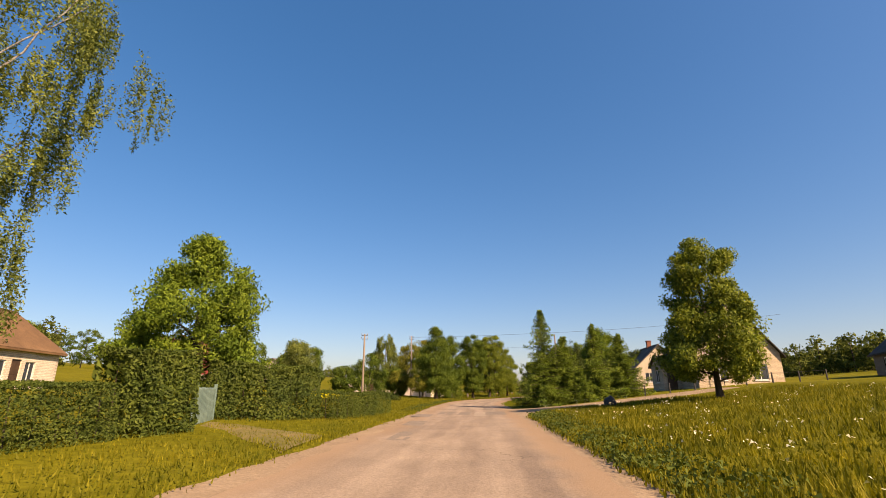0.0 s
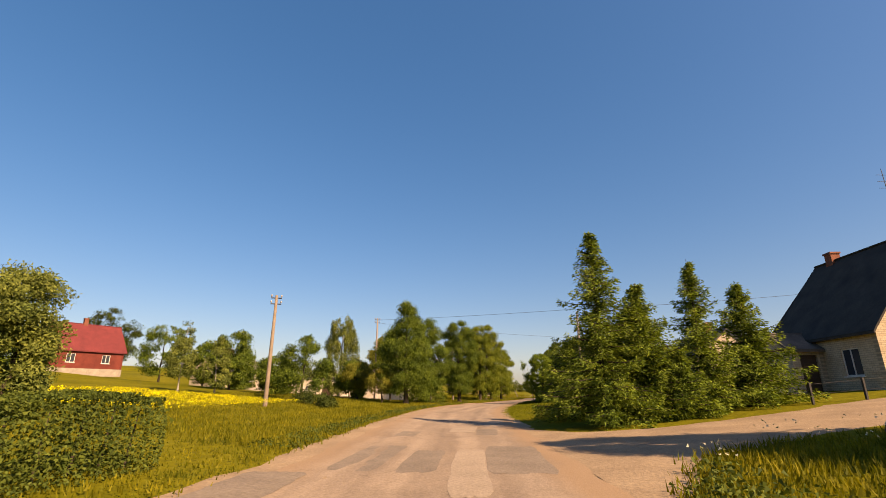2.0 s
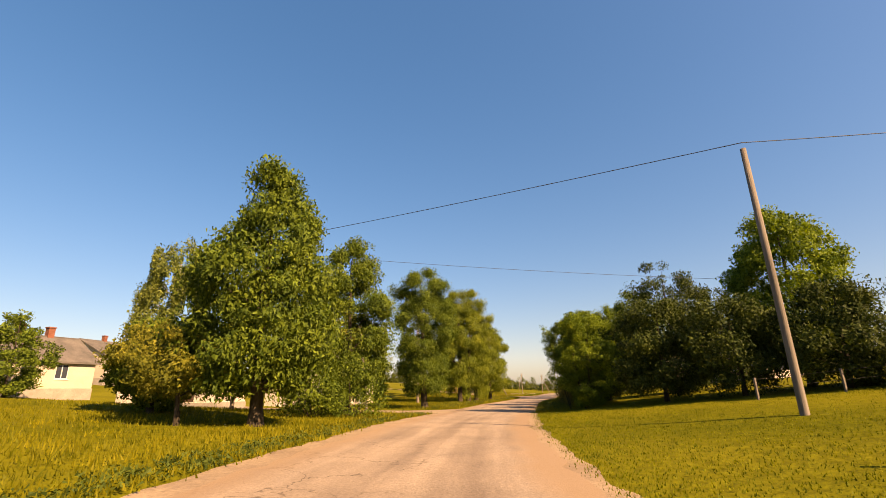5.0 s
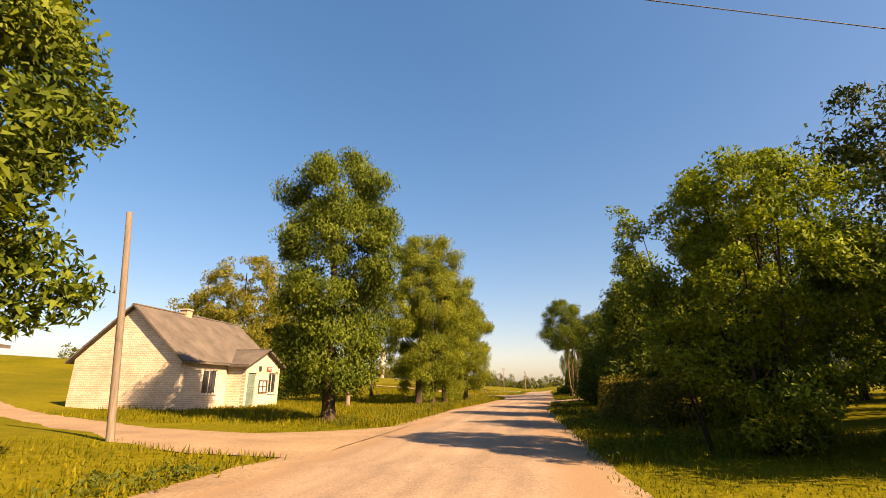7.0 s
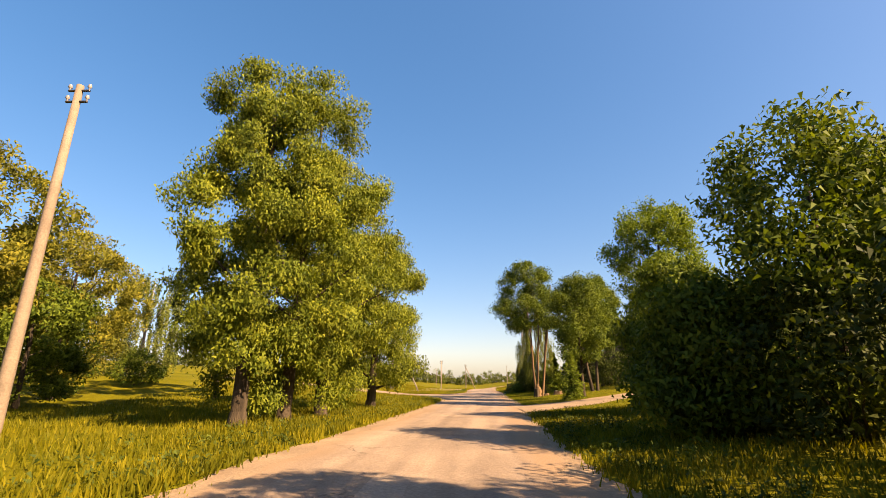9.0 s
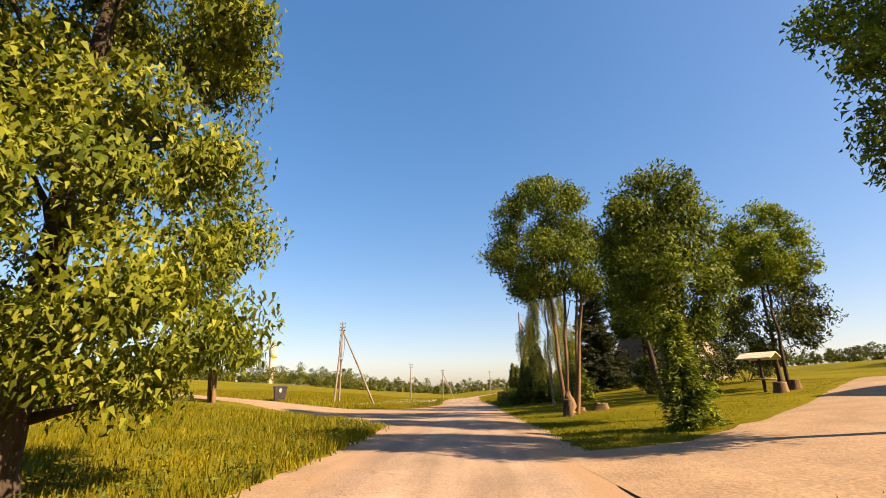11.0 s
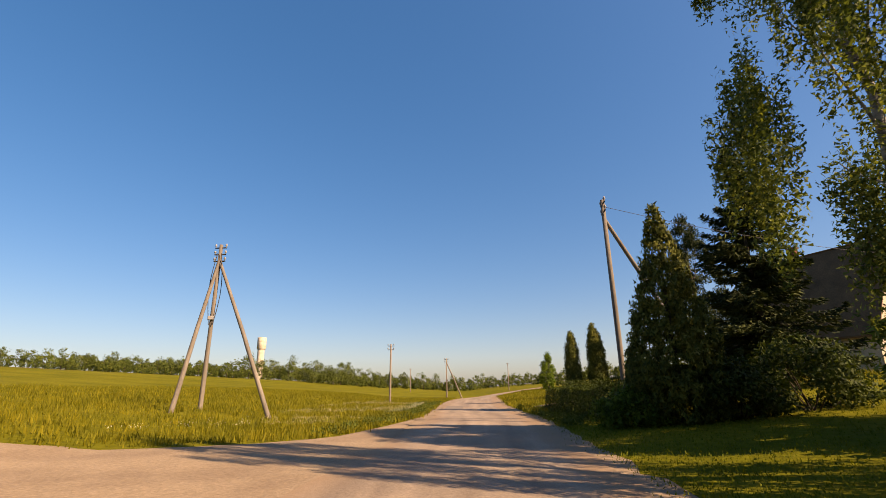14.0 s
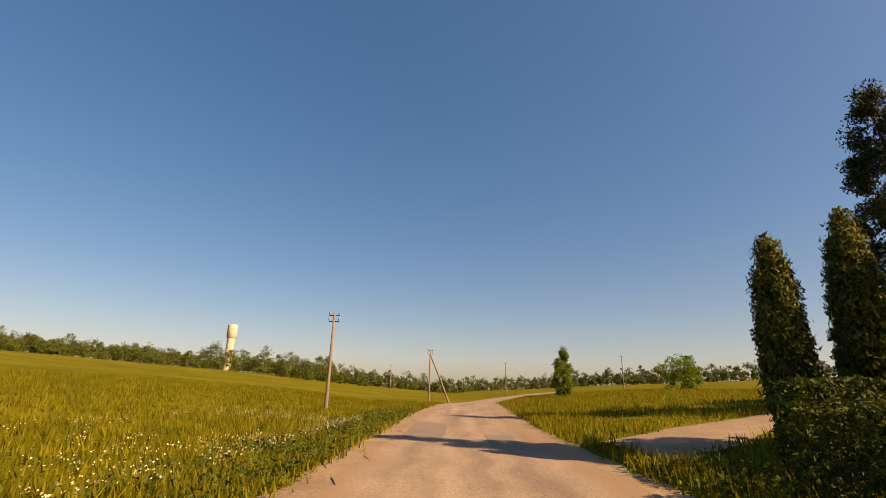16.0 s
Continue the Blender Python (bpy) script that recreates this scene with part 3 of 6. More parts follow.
def hedge(name, line, h, w, label, leaf=WEED, seed=1, dens=330, size=0.08, uneven=0.12, category="hedge", zlift=0.0):
    """A clipped hedge along a line of the plan: stems inside, leaves over its sides and top."""
    rng = np.random.default_rng(seed)
    line = np.asarray(line, float)
    s = np.concatenate([[0], np.cumsum(np.hypot(*np.diff(line, axis=0).T))])
    ln = s[-1]
    cx, cy = line.mean(0)
    t = thing(name, cx, cy, label, category, z=0.0)
    n = int(ln * (2 * h + w) * dens)
    u = rng.uniform(0, ln, n)
    px, py = np.interp(u, s, line[:, 0]), np.interp(u, s, line[:, 1])
    qx, qy = np.interp(np.minimum(u + 0.3, ln), s, line[:, 0]), np.interp(np.minimum(u + 0.3, ln), s, line[:, 1])
    ox, oy = np.interp(np.maximum(u - 0.3, 0), s, line[:, 0]), np.interp(np.maximum(u - 0.3, 0), s, line[:, 1])
    dx, dy = qx - ox, qy - oy
    dl = np.hypot(dx, dy) + 1e-9
    nxv, nyv = dy / dl, -dx / dl
    hh = h * (1 + uneven * np.array([noise.noise((a * 0.6, seed, 0)) + 0.5 * noise.noise((a * 2.0, seed, 5)) for a in u]))
    ends = np.clip(np.minimum(u, ln - u) / 0.5, 0, 1) ** 0.5
    face = rng.uniform(0, 1, n)
    top_share = w / (2 * h + w)
    q = rng.uniform(0, 1, n)
    lat_ = np.where(face < top_share, (rng.uniform(-1, 1, n)) * w / 2, np.where(rng.uniform(0, 1, n) < 0.5, -1, 1) * w / 2 * (1.04 - 0.18 * q ** 3))
    zz = np.where(face < top_share, hh, hh * q)
    deep = rng.uniform(0, 1, n) ** 2 * 0.22
    lump_ = np.array([noise.noise((a * 1.7, b * 1.7, c * 2)) for a, b, c in zip(u, zz, lat_)]) * 0.13
    lat_ = (lat_ * (1 - deep) + np.sign(lat_) * lump_) * (0.55 + 0.45 * ends)
    zz = zz * (1 - 0.25 * deep) + lump_ * 0.5
    gx_, gy_ = px + nxv * lat_, py + nyv * lat_
    base = height(gx_, gy_) + zlift
    p = np.stack([gx_ - cx, gy_ - cy, base + zz], 1)
    stems = []
    for a in np.arange(0.3, ln, 0.6):
        bx, by = np.interp(a, s, line[:, 0]), np.interp(a, s, line[:, 1])
        g = gz(bx, by) + zlift
        stems.append(tube_arrays([(bx - cx, by - cy, g - 0.1), (bx - cx + rng.normal() * 0.1, by - cy + rng.normal() * 0.1, g + h * 0.85)], [0.03, 0.012], 5))
    tagged(mesh_from("stem_wood", *joined(stems), BARK, t), kind="stuff")
    # dark twiggy inside, so that one cannot look through
    k = max(int(ln / 0.35), 4)
    uu = np.linspace(0.15, ln - 0.15, k)
    core = []
    for a in uu:
        bx, by = np.interp(a, s, line[:, 0]), np.interp(a, s, line[:, 1])
        m = 70
        g = gz(bx, by) + zlift
        core.append(np.stack([bx - cx + rng.uniform(-1, 1, m) * w * 0.33, by - cy + rng.uniform(-1, 1, m) * w * 0.33, g + rng.uniform(0.02, 0.9, m) * h], 1))
    tagged(mesh_from("inner_foliage", *leaf_blades(rng, np.concatenate(core), size * 2.2, 0.6, 0.1), leaf, t), kind="stuff")
    on_top = (face < top_share)[:, None]
    outv = np.where(on_top, np.array([0, 0, 1.0]), np.stack([nxv * np.sign(lat_), nyv * np.sign(lat_), 0.3 + 0 * lat_], 1))
    tagged(mesh_from("foliage", *leaf_blades(rng, p, size, 0.75, 0.25, out=outv), leaf, t), kind="stuff")
    return t


def shrub(name, x, y, h, r, label, leaf=LEAF_MID, seed=1, n=5000, size=0.13, group="", lump=0.35, category="shrub", hang=0.2):
    """A rounded bush of many stems, leafy to the ground."""
    rng = np.random.default_rng(seed)
    t = thing(name, x, y, label, category, group)
    prof = [(0, r * 0.75), (0.25, r), (0.6, r * 0.9), (0.85, r * 0.6), (1, r * 0.15)]
    c, p, out = crown_points(rng, prof, 0.05, h, max(n // 45, 8), 45, 0.32 + r * 0.12, 0.35, lump)
    st = [limb(rng, (rng.normal() * 0.12, rng.normal() * 0.12, -0.1), q, 0.035, 0.01, 0.15, 5) for q in c[rng.choice(len(c), min(9, len(c)), replace=False)]]
    tagged(mesh_from("stem_wood", *joined(st), BARK, t), kind="stuff")
    tagged(mesh_from("foliage", *leaf_blades(rng, p, size, 0.65, hang, out=out), leaf, t), kind="stuff")
    return t

# ---- poles and wires ----
def pole(name, x, y, top, label, mat=POLE_CONCRETE, r0=0.15, r1=0.09, arms=2, turn=20.0, legs=(), box_at=0.0, lean=(0.0, 0.0), reach=0.36):
    """A line pole: shaft, cross-arms with insulators, and props leaning on it."""
    t = thing(name, x, y, label, "utility pole", "line poles along the road", turn=0)
    mesh_from("shaft", *tube_arrays([(0, 0, -0.3), (lean[0] / 2, lean[1] / 2, top * 0.5), (lean[0], lean[1], top), (lean[0], lean[1], top + 0.01)], [r0, (r0 + r1) / 2, r1, 0.01], 10), mat, t, smooth=True)
    c, s = math.cos(radians(turn)), math.sin(radians(turn))
    for k in range(arms):
        z = top - 0.2 - 0.42 * k
        arm = mesh_from("cross_arm", *tube_arrays([(lean[0] - c * reach, lean[1] - s * reach, z), (lean[0] + c * reach, lean[1] + s * reach, z)], [0.04, 0.04], 6), METAL_DARK, t)
        for u in (0.03 - reach, reach - 0.03):
            mesh_from("insulator", *tube_arrays([(lean[0] + c * u, lean[1] + s * u, z + q) for q in (0, 0.1, 0.13, 0.24)], [0.025, 0.03, 0.07, 0.04], 8), PORCELAIN, arm)
    for lx, ly in legs:
        dz = gz(x + lx, y + ly) - gz(x, y)
        mesh_from("prop", *tube_arrays([(lx, ly, dz - 0.3), (lx * 0.5, ly * 0.5, (dz + top * 0.9) / 2), (0.0, 0.0, top * 0.9)], [0.125, 0.11, 0.09], 9), mat, t, "leaning prop of the pole", smooth=True)
    if box_at:
        bm = bmesh.new()
        box(bm, -0.2, 0.12, -0.24, -0.1, box_at, box_at + 0.22, 0.02)
        part("clamp_box", bm, PORCELAIN, t, "pale metal clamp box on the pole")
        for side in (-1, 1):
            u = np.linspace(0, 1, 10)
            mesh_from("slack_cable", *tube_arrays([(side * (0.1 + 0.22 * math.sin(math.pi * v)), -0.2, top - 0.6 + (box_at + 0.3 - top) * v) for v in u], [0.022] * 10, 5), METAL_DARK, t, "black slack cable down the pole")
    return t


pole("utility_pole", -9.1, 55.7, 7.5, "tapered pale concrete power pole with two cross-arms", arms=2, turn=15)
pole("utility_pole", -5.6, 88.3, 10.9, "concrete power pole among roadside trees", arms=2, turn=15, r0=0.13)
pole("utility_pole", 17.4, 71.9, 9.27, "tall weathered wooden pole carrying one cable", WOOD_POLE, arms=0, r0=0.14, r1=0.1)
pole("utility_pole", 2.1, 94.5, 6.46, "pale weathered wooden pole beside a side road", WOOD_POLE, arms=0, r0=0.105, r1=0.08, lean=(-0.75, 0.1))
pole("utility_pole", 6.4, 118.8, 11.1, "concrete power pole with insulators on the verge", POLE_CONCRETE, arms=2, turn=-15, r0=0.19, r1=0.11)
pole("utility_pole", 26.9, 184.3, 9.6, "wooden corner pole propped by two legs in grass", WOOD_POLE, arms=3, turn=-20, legs=((4.0, -2.8), (-0.8, -2.8)), r0=0.13, r1=0.1, box_at=5.0)
pole("utility_pole", 45.7, 172.6, 9.83, "tall wooden pole with one prop behind a hedge", WOOD_POLE, arms=2, turn=70, legs=((5.8, 0.6),), r0=0.135, r1=0.1)
pole("utility_pole", 41.2, 208.0, 6.48, "slim concrete power pole standing in a field", POLE_CONCRETE, arms=2, turn=-15, r0=0.13, r1=0.08)
pole("utility_pole", 56.0, 237.5, 6.88, "propped concrete power pole standing in a field", POLE_CONCRETE, arms=2, turn=-15, legs=((2.6, -1.0),), r0=0.13, r1=0.08)
pole("utility_pole", 85.5, 279.0, 7.4, "far concrete power pole beside the road", POLE_CONCRETE, arms=1, turn=-15, r0=0.13, r1=0.08)
pole("utility_pole", 62.0, 300.0, 7.0, "far concrete power pole in a meadow", POLE_CONCRETE, arms=1, turn=-15, r0=0.13, r1=0.08)
pole("utility_pole", 105.0, 262.0, 7.0, "far concrete power pole beside a young tree", POLE_CONCRETE, arms=1, turn=-15, r0=0.13, r1=0.08)


def wire(a, b, sag, label="thin black overhead cable sagging between poles", r=0.022):
    a, b = np.array(a, float), np.array(b, float)
    u = np.linspace(0, 1, 24)[:, None]
    p = a + (b - a) * u
    p[:, 2] -= 4 * sag * (u * (1 - u))[:, 0]
    ob = mesh_from("overhead_cable", *tube_arrays(p, np.full(24, r), 5), METAL_DARK)
    return tagged(ob, label, "cable", "overhead cables")


wire((17.4, 71.9, gz(17.4, 71.9) + 9.5), (-5.6, 88.3, 11.6), 0.1, r=0.016)
wire((17.4, 71.9, gz(17.4, 71.9) + 9.5), (50.0, 68.0, 12.5), 0.3, r=0.016)
wire((-5.6, 88.3, 11.2), (42.0, 86.6, 8.4), 0.5, r=0.012)
wire((45.9, 172.9, gz(45.9, 172.9) + 9.6), (66.0, 170.0, 8.0), 0.5, r=0.012)

# ---- houses ----
def wall(parent, mat, length, h, th, openings=(), name="wall", label=""):
    """A wall along local x with openings [(x, z, w, h)] through it; its outer face lies at y = 0."""
    xs = sorted({0.0, length, *(v for o in openings for v in (o[0], o[0] + o[2]))})
    zs = sorted({0.0, h, *(v for o in openings for v in (o[1], o[1] + o[3]))})
    full = {}
    for a in range(len(xs) - 1):
        for b in range(len(zs) - 1):
            cx, cz = (xs[a] + xs[a + 1]) / 2, (zs[b] + zs[b + 1]) / 2
            full[a, b] = not any(o[0] < cx < o[0] + o[2] and o[1] < cz < o[1] + o[3] for o in openings)
    bm, made = bmesh.new(), {}

    def at(a, y, b):
        if (a, y, b) not in made:
            made[a, y, b] = bm.verts.new((xs[a], y, zs[b]))
        return made[a, y, b]
    for (a, b), f in full.items():
        if not f:
            continue
        bm.faces.new((at(a, 0, b), at(a + 1, 0, b), at(a + 1, 0, b + 1), at(a, 0, b + 1)))
        bm.faces.new((at(a, th, b), at(a, th, b + 1), at(a + 1, th, b + 1), at(a + 1, th, b)))
        for da, db, p, q in ((-1, 0, (a, b), (a, b + 1)), (1, 0, (a + 1, b), (a + 1, b + 1)), (0, -1, (a, b), (a + 1, b)), (0, 1, (a, b + 1), (a + 1, b + 1))):
            if not full.get((a + da, b + db), False):
                bm.faces.new((at(p[0], 0, p[1]), at(q[0], 0, q[1]), at(q[0], th, q[1]), at(p[0], th, p[1])))
    bmesh.ops.recalc_face_normals(bm, faces=bm.faces)
    return part(name, bm, mat, parent, label)


def fit_window(parent, m, ox, oz, ow, oh, frame_mat=FRAME_WHITE, panes=2, bars=False):
    """Frame, glass and sill in an opening of a wall whose pose under parent is m."""
    bm = bmesh.new()
    fw = 0.07
    box(bm, ox, ox + fw, 0.06, 0.14, oz, oz + oh)
    box(bm, ox + ow - fw, ox + ow, 0.06, 0.14, oz, oz + oh)
    box(bm, ox + fw, ox + ow - fw, 0.06, 0.14, oz, oz + fw)
    box(bm, ox + fw, ox + ow - fw, 0.06, 0.14, oz + oh - fw, oz + oh)
    for k in range(1, panes):
        c = ox + ow * k / panes
        box(bm, c - fw / 2, c + fw / 2, 0.062, 0.138, oz + fw, oz + oh - fw)
    w = part("window", bm, frame_mat, parent)
    w.matrix_basis = m
    for k in range(panes):
        a, b = ox + ow * k / panes + 0.01, ox + ow * (k + 1) / panes - 0.01
        boxed("pane", (a, b, 0.095, 0.105, oz + 0.01, oz + oh - 0.01), GLASS, w)
    boxed("sill", (ox - 0.08, ox + ow + 0.08, -0.08, 0.05, oz - 0.07, oz - 0.005), FRAME_WHITE, w)
    if bars:
        for k in range(5):
            c = ox + ow * (k + 0.5) / 5
            boxed("bar", (c - 0.012, c + 0.012, 0.015, 0.04, oz, oz + oh), METAL_DARK, w)
    return w


def gable_roof(parent, mat, w, ln, eave, rise, over=0.35, th=0.14, hip=0.0, name="roof", label=""):
    """A pitched roof, ridge along local y, over a plan x 0..w, y 0..ln. Two slabs, with courses."""
    k = rise / (w / 2)
    for s in (0, 1):
        bm = bmesh.new()
        n = 14
        prev = None
        sgn = -1 if s == 0 else 1
        for q in range(n + 1):
            u = q / n
            x = w / 2 + sgn * (w / 2 + over) * u
            z = eave + rise - k * (w / 2 + over) * u + 0.02
            y1 = ln + over - hip * (1 - u)
            lipz = 0.03 if q % 1 == 0 else 0
            row = [bm.verts.new(p) for p in ((x, -over, z), (x, y1, z), (x, y1, z + th), (x, -over, z + th))]
            row2 = [bm.verts.new(p) for p in ((x, -over, z), (x, y1, z), (x, y1, z + th + lipz), (x, -over, z + th + lipz))]
            if prev:
                for a in range(4):
                    b = (a + 1) % 4
                    bm.faces.new((prev[a], prev[b], row[b], row[a]))
                bm.faces.new((row[3], row[2], row2[2], row2[3]))
            else:
                bm.faces.new(row2)
            prev = row2
        bm.faces.new(prev)
        bmesh.ops.recalc_face_normals(bm, faces=bm.faces)
        part(name, bm, mat, parent, label)
    bm = bmesh.new()
    z = eave + rise + th
    box(bm, w / 2 - 0.14, w / 2 + 0.14, -over, ln + over - hip, z - 0.06, z + 0.06, 0.04)
    part("ridge_cap", bm, mat, parent)


def gable_top(parent, mat, w, eave, rise, th, y, name="gable", opening=None):
    """The triangle of wall under the roof."""
    a = [(0.0, y, eave), (w, y, eave), (w / 2, y, eave + rise)]
    return solid(name, (a, [(p[0], y + th, p[2]) for p in a]), mat, parent)


def house(name, x, y, turn, w, ln, eave, rise, label, wall_mat=PLASTER, roof_mat=ROOF_DARK, front=(), left=(), right=(), back=(), doors=(), chimneys=((0.5, 0.5),), z=None,
          hip=0.0, frame_mat=FRAME_WHITE, bars=False, upper=(), over=0.35, door_mat=FRAME_BROWN, plinth=0.4, chimney_mat=BRICK_RED, chimney_h=1.0):
    """A house with its front gable at local y 0, plan x 0..w, y 0..ln. Openings per wall: (along, sill, width, height)."""
    t = thing(name, x, y, label, "house", z=(gz(x, y) if z is None else z), turn=turn)
    th = 0.3
    sides = (("front", w, Matrix.Identity(4), front),
             ("right", ln - 2 * th, Matrix.Translation((w, th, 0)) @ Matrix.Rotation(radians(90), 4, "Z"), right),
             ("back", w, Matrix.Translation((w, ln, 0)) @ Matrix.Rotation(radians(180), 4, "Z"), back),
             ("left", ln - 2 * th, Matrix.Translation((0, ln - th, 0)) @ Matrix.Rotation(radians(-90), 4, "Z"), left))
    for key, length, m, ops in sides:
        ds = [d[1:] for d in doors if d[0] == key]
        wl = wall(t, wall_mat, length, eave, th, list(ops) + ds)
        wl.matrix_basis = m
        for o in ops:
            fit_window(t, m, *o, frame_mat=frame_mat, bars=bars)
        for ox, oz, ow, oh in ds:
            bm = bmesh.new()
            box(bm, ox + 0.02, ox + ow - 0.02, 0.08, 0.14, oz + 0.02, oz + oh - 0.02)
            for q in (0.12, 0.56):
                box(bm, ox + 0.15, ox + ow - 0.15, 0.06, 0.082, oz + oh * q, oz + oh * (q + 0.32), 0.01)
            d = part("door", bm, door_mat, t)
            d.matrix_basis = m
            boxed("handle", (ox + ow - 0.22, ox + ow - 0.1, 0.03, 0.07, oz + 1.0, oz + 1.04), METAL_DARK, d)
    boxed("floor_slab", (th, w - th, th, ln - th, -0.3, 0.1), CONCRETE, t)
    bm = bmesh.new()
    box(bm, -0.06, w + 0.06, -0.06, ln + 0.06, -1.2, 0.0)
    part("plinth", bm, CONCRETE, t)
    gable_top(t, wall_mat, w, eave, rise, th, 0.0)
    if not hip:
        gable_top(t, wall_mat, w, eave, rise, th, ln - th)
    else:
        a = [(0 - over, ln + over, eave - 0.05), (w + over, ln + over, eave - 0.05), (w / 2, ln + over - hip, eave + rise + 0.12)]
        solid("roof_hip", (a, [(p[0], p[1] - 0.05, p[2] - 0.15) for p in a]), roof_mat, t)
    gable_roof(t, roof_mat, w, ln, eave, rise, over, hip=hip)
    for fx, fy in chimneys:
        cz = eave + rise * (1 - abs(fx - 0.5) * 2)
        bm = bmesh.new()
        box(bm, fx * w - 0.3, fx * w + 0.3, fy * ln - 0.3, fy * ln + 0.3, cz - 0.6, cz + chimney_h)
        box(bm, fx * w - 0.36, fx * w + 0.36, fy * ln - 0.36, fy * ln + 0.36, cz + chimney_h, cz + chimney_h + 0.12)
        part("chimney", bm, chimney_mat, t, "brick chimney")
    for ox, oz, ow, oh in upper:
        fit_window(t, Matrix.Translation((0, -0.12, 0)), ox, oz, ow, oh, frame_mat=frame_mat)
    return t


# village house with a dark steep roof and an entrance annexe
house("village_house", 25.1, 46.9, -5, 8.0, 8.6, 3.5, 5.2, "cream sand-lime brick house with a steep dark roof", BRICK_WALL, ROOF_DARK,
                  front=((1.4, 1.0, 1.4, 1.5), (5.2, 1.0, 1.4, 1.5)), left=((5.6, 1.0, 1.3, 1.5), (1.2, 1.0, 1.2, 1.5)), right=((4, 1.0, 1.4, 1.5),), upper=((3.35, 4.3, 1.3, 1.4),),
                  chimneys=((0.5, 0.78),), z=1.75, hip=0.5, chimney_h=0.6)
house("entrance_annexe", 23.9, 54.4, -95, 3.3, 1.9, 2.7, 1.0, "cream brick entrance annexe with a small grey roof", BRICK_WALL, ROOF_GREY,
               front=((1.1, 1.0, 1.1, 1.3),), doors=(("right", 0.15, 0.1, 1.0, 2.3),), chimneys=(), z=1.65, over=0.25)
house("village_house", 28.5, 70.0, -8, 7.0, 9.0, 3.0, 3.2, "small yellow house with a grey roof behind spruces", PLASTER, ROOF_GREY, front=((1.2, 1.0, 1.2, 1.3), (4.4, 1.0, 1.2, 1.3)), left=((3, 1.0, 1.2, 1.3),), upper=((2.9, 3.6, 1.0, 1.0),))
house("village_house", 38.0, 38.5, -30, 8.0, 10.0, 2.6, 3.6, "old house with a dark roof behind a lawn", FRAME_BROWN, ROOF_DARK, front=((2, 0.9, 1, 1.2),), left=((3, 0.9, 1, 1.2),), z=2.6)
house("village_house", -36.2, 27.0, 10, 8.0, 9.0, 3.2, 3.0, "whitewashed house with a brown roof behind the hedge", WHITEWASH, ROOF_BROWN, front=((2.2, 0.9, 1.2, 1.4), (5.4, 0.9, 1.2, 1.4)), right=((2, 0.9, 1.1, 1.4), (5, 0.9, 1.1, 1.4)), doors=(("right", 3.6, 0.1, 1.0, 2.3),), z=1.7)
house("village_house", -64.0, 103.0, -35, 8.0, 10.5, 3.0, 4.4, "red painted wooden house with a red metal roof", RED_BOARD, ROOF_RED, front=((2, 0.9, 1.2, 1.3), (5, 0.9, 1.2, 1.3)), right=((2, 0.9, 1.2, 1.4), (7, 0.9, 1.2, 1.4)), upper=((3.5, 3.6, 1.0, 1.0),))
house("village_house", -39.0, 106.0, -25, 8.0, 9.0, 2.6, 2.6, "pale plastered house with a grey roof among trees", PLASTER, ROOF_GREY, front=((2, 0.9, 1.2, 1.3),), right=((2, 0.9, 1.2, 1.4), (5, 0.9, 1.2, 1.4)), chimneys=((0.5, 0.4), (0.5, 0.7)))
house("shed", -22.0, 105.0, -10, 10.0, 5.0, 2.6, 0.7, "long white brick shed with a low roof", WHITEWASH, ROOF_GREY, front=((3, 0.9, 0.9, 0.8),), doors=(("front", 6.0, 0.05, 1.7, 2.3),), chimneys=())
# village shop with a porch wing
house("shop", -11.22, 114.64, -17, 8.0, 11.0, 3.2, 3.4, "white-painted brick shop with a grey fibre-cement roof", WHITEWASH, ROOF_GREY, right=((1.9, 1.0, 1.5, 1.6),), chimneys=((0.5, 0.42),), z=0.4, bars=True, chimney_mat=BRICK_WALL, chimney_h=0.45)
PORCH = (-0.74, 116.45, 73)
house("shop_porch", *PORCH, 4.7, 3.2, 3.0, 1.1, "white brick porch wing with a notice board", WHITEWASH, ROOF_GREY, front=((3.15, 1.0, 1.05, 1.5),), doors=(("front", 0.3, 0.1, 1.05, 2.35),), chimneys=(), z=0.4, bars=True, door_mat=FRAME_BLUE)
house("village_house", -56.0, 143.0, -15, 12.0, 9.0, 3.4, 3.0, "pale plastered house past the side road", PLASTER, ROOF_GREY, front=((2, 0.9, 1.2, 1.4), (6, 0.9, 1.2, 1.4)))
house("village_house", 44.5, 108.0, 10, 7.0, 9.0, 3.4, 3.7, "cream plastered house behind a thicket", PLASTER, ROOF_DARK, left=((2, 1.0, 1.2, 1.4),), front=((2, 1.0, 1.2, 1.4),), upper=((2.9, 3.9, 1.2, 1.2),))
house("village_house", 48.0, 124.0, -15, 10.0, 10.0, 5.6, 1.6, "pale brick house behind a tall hedge", BRICK_WALL, ROOF_GREY, front=((2, 1.0, 1.4, 1.5), (6, 1.0, 1.4, 1.5)), left=((2, 1.0, 1.4, 1.5), (6, 1.0, 1.4, 1.5)))
house("village_house", 70.9, 178.4, 5, 7.8, 11.0, 3.0, 7.0, "yellowish house with a steep brown roof in a garden", PLASTER, ROOF_BROWN, front=((1.2, 1.0, 1.4, 1.5), (5.2, 1.0, 1.4, 1.5)), left=((2, 1.0, 1.4, 1.5), (7, 1.0, 1.4, 1.5)), upper=((3.2, 4.0, 1.4, 1.4),), chimneys=((0.5, 0.6),))
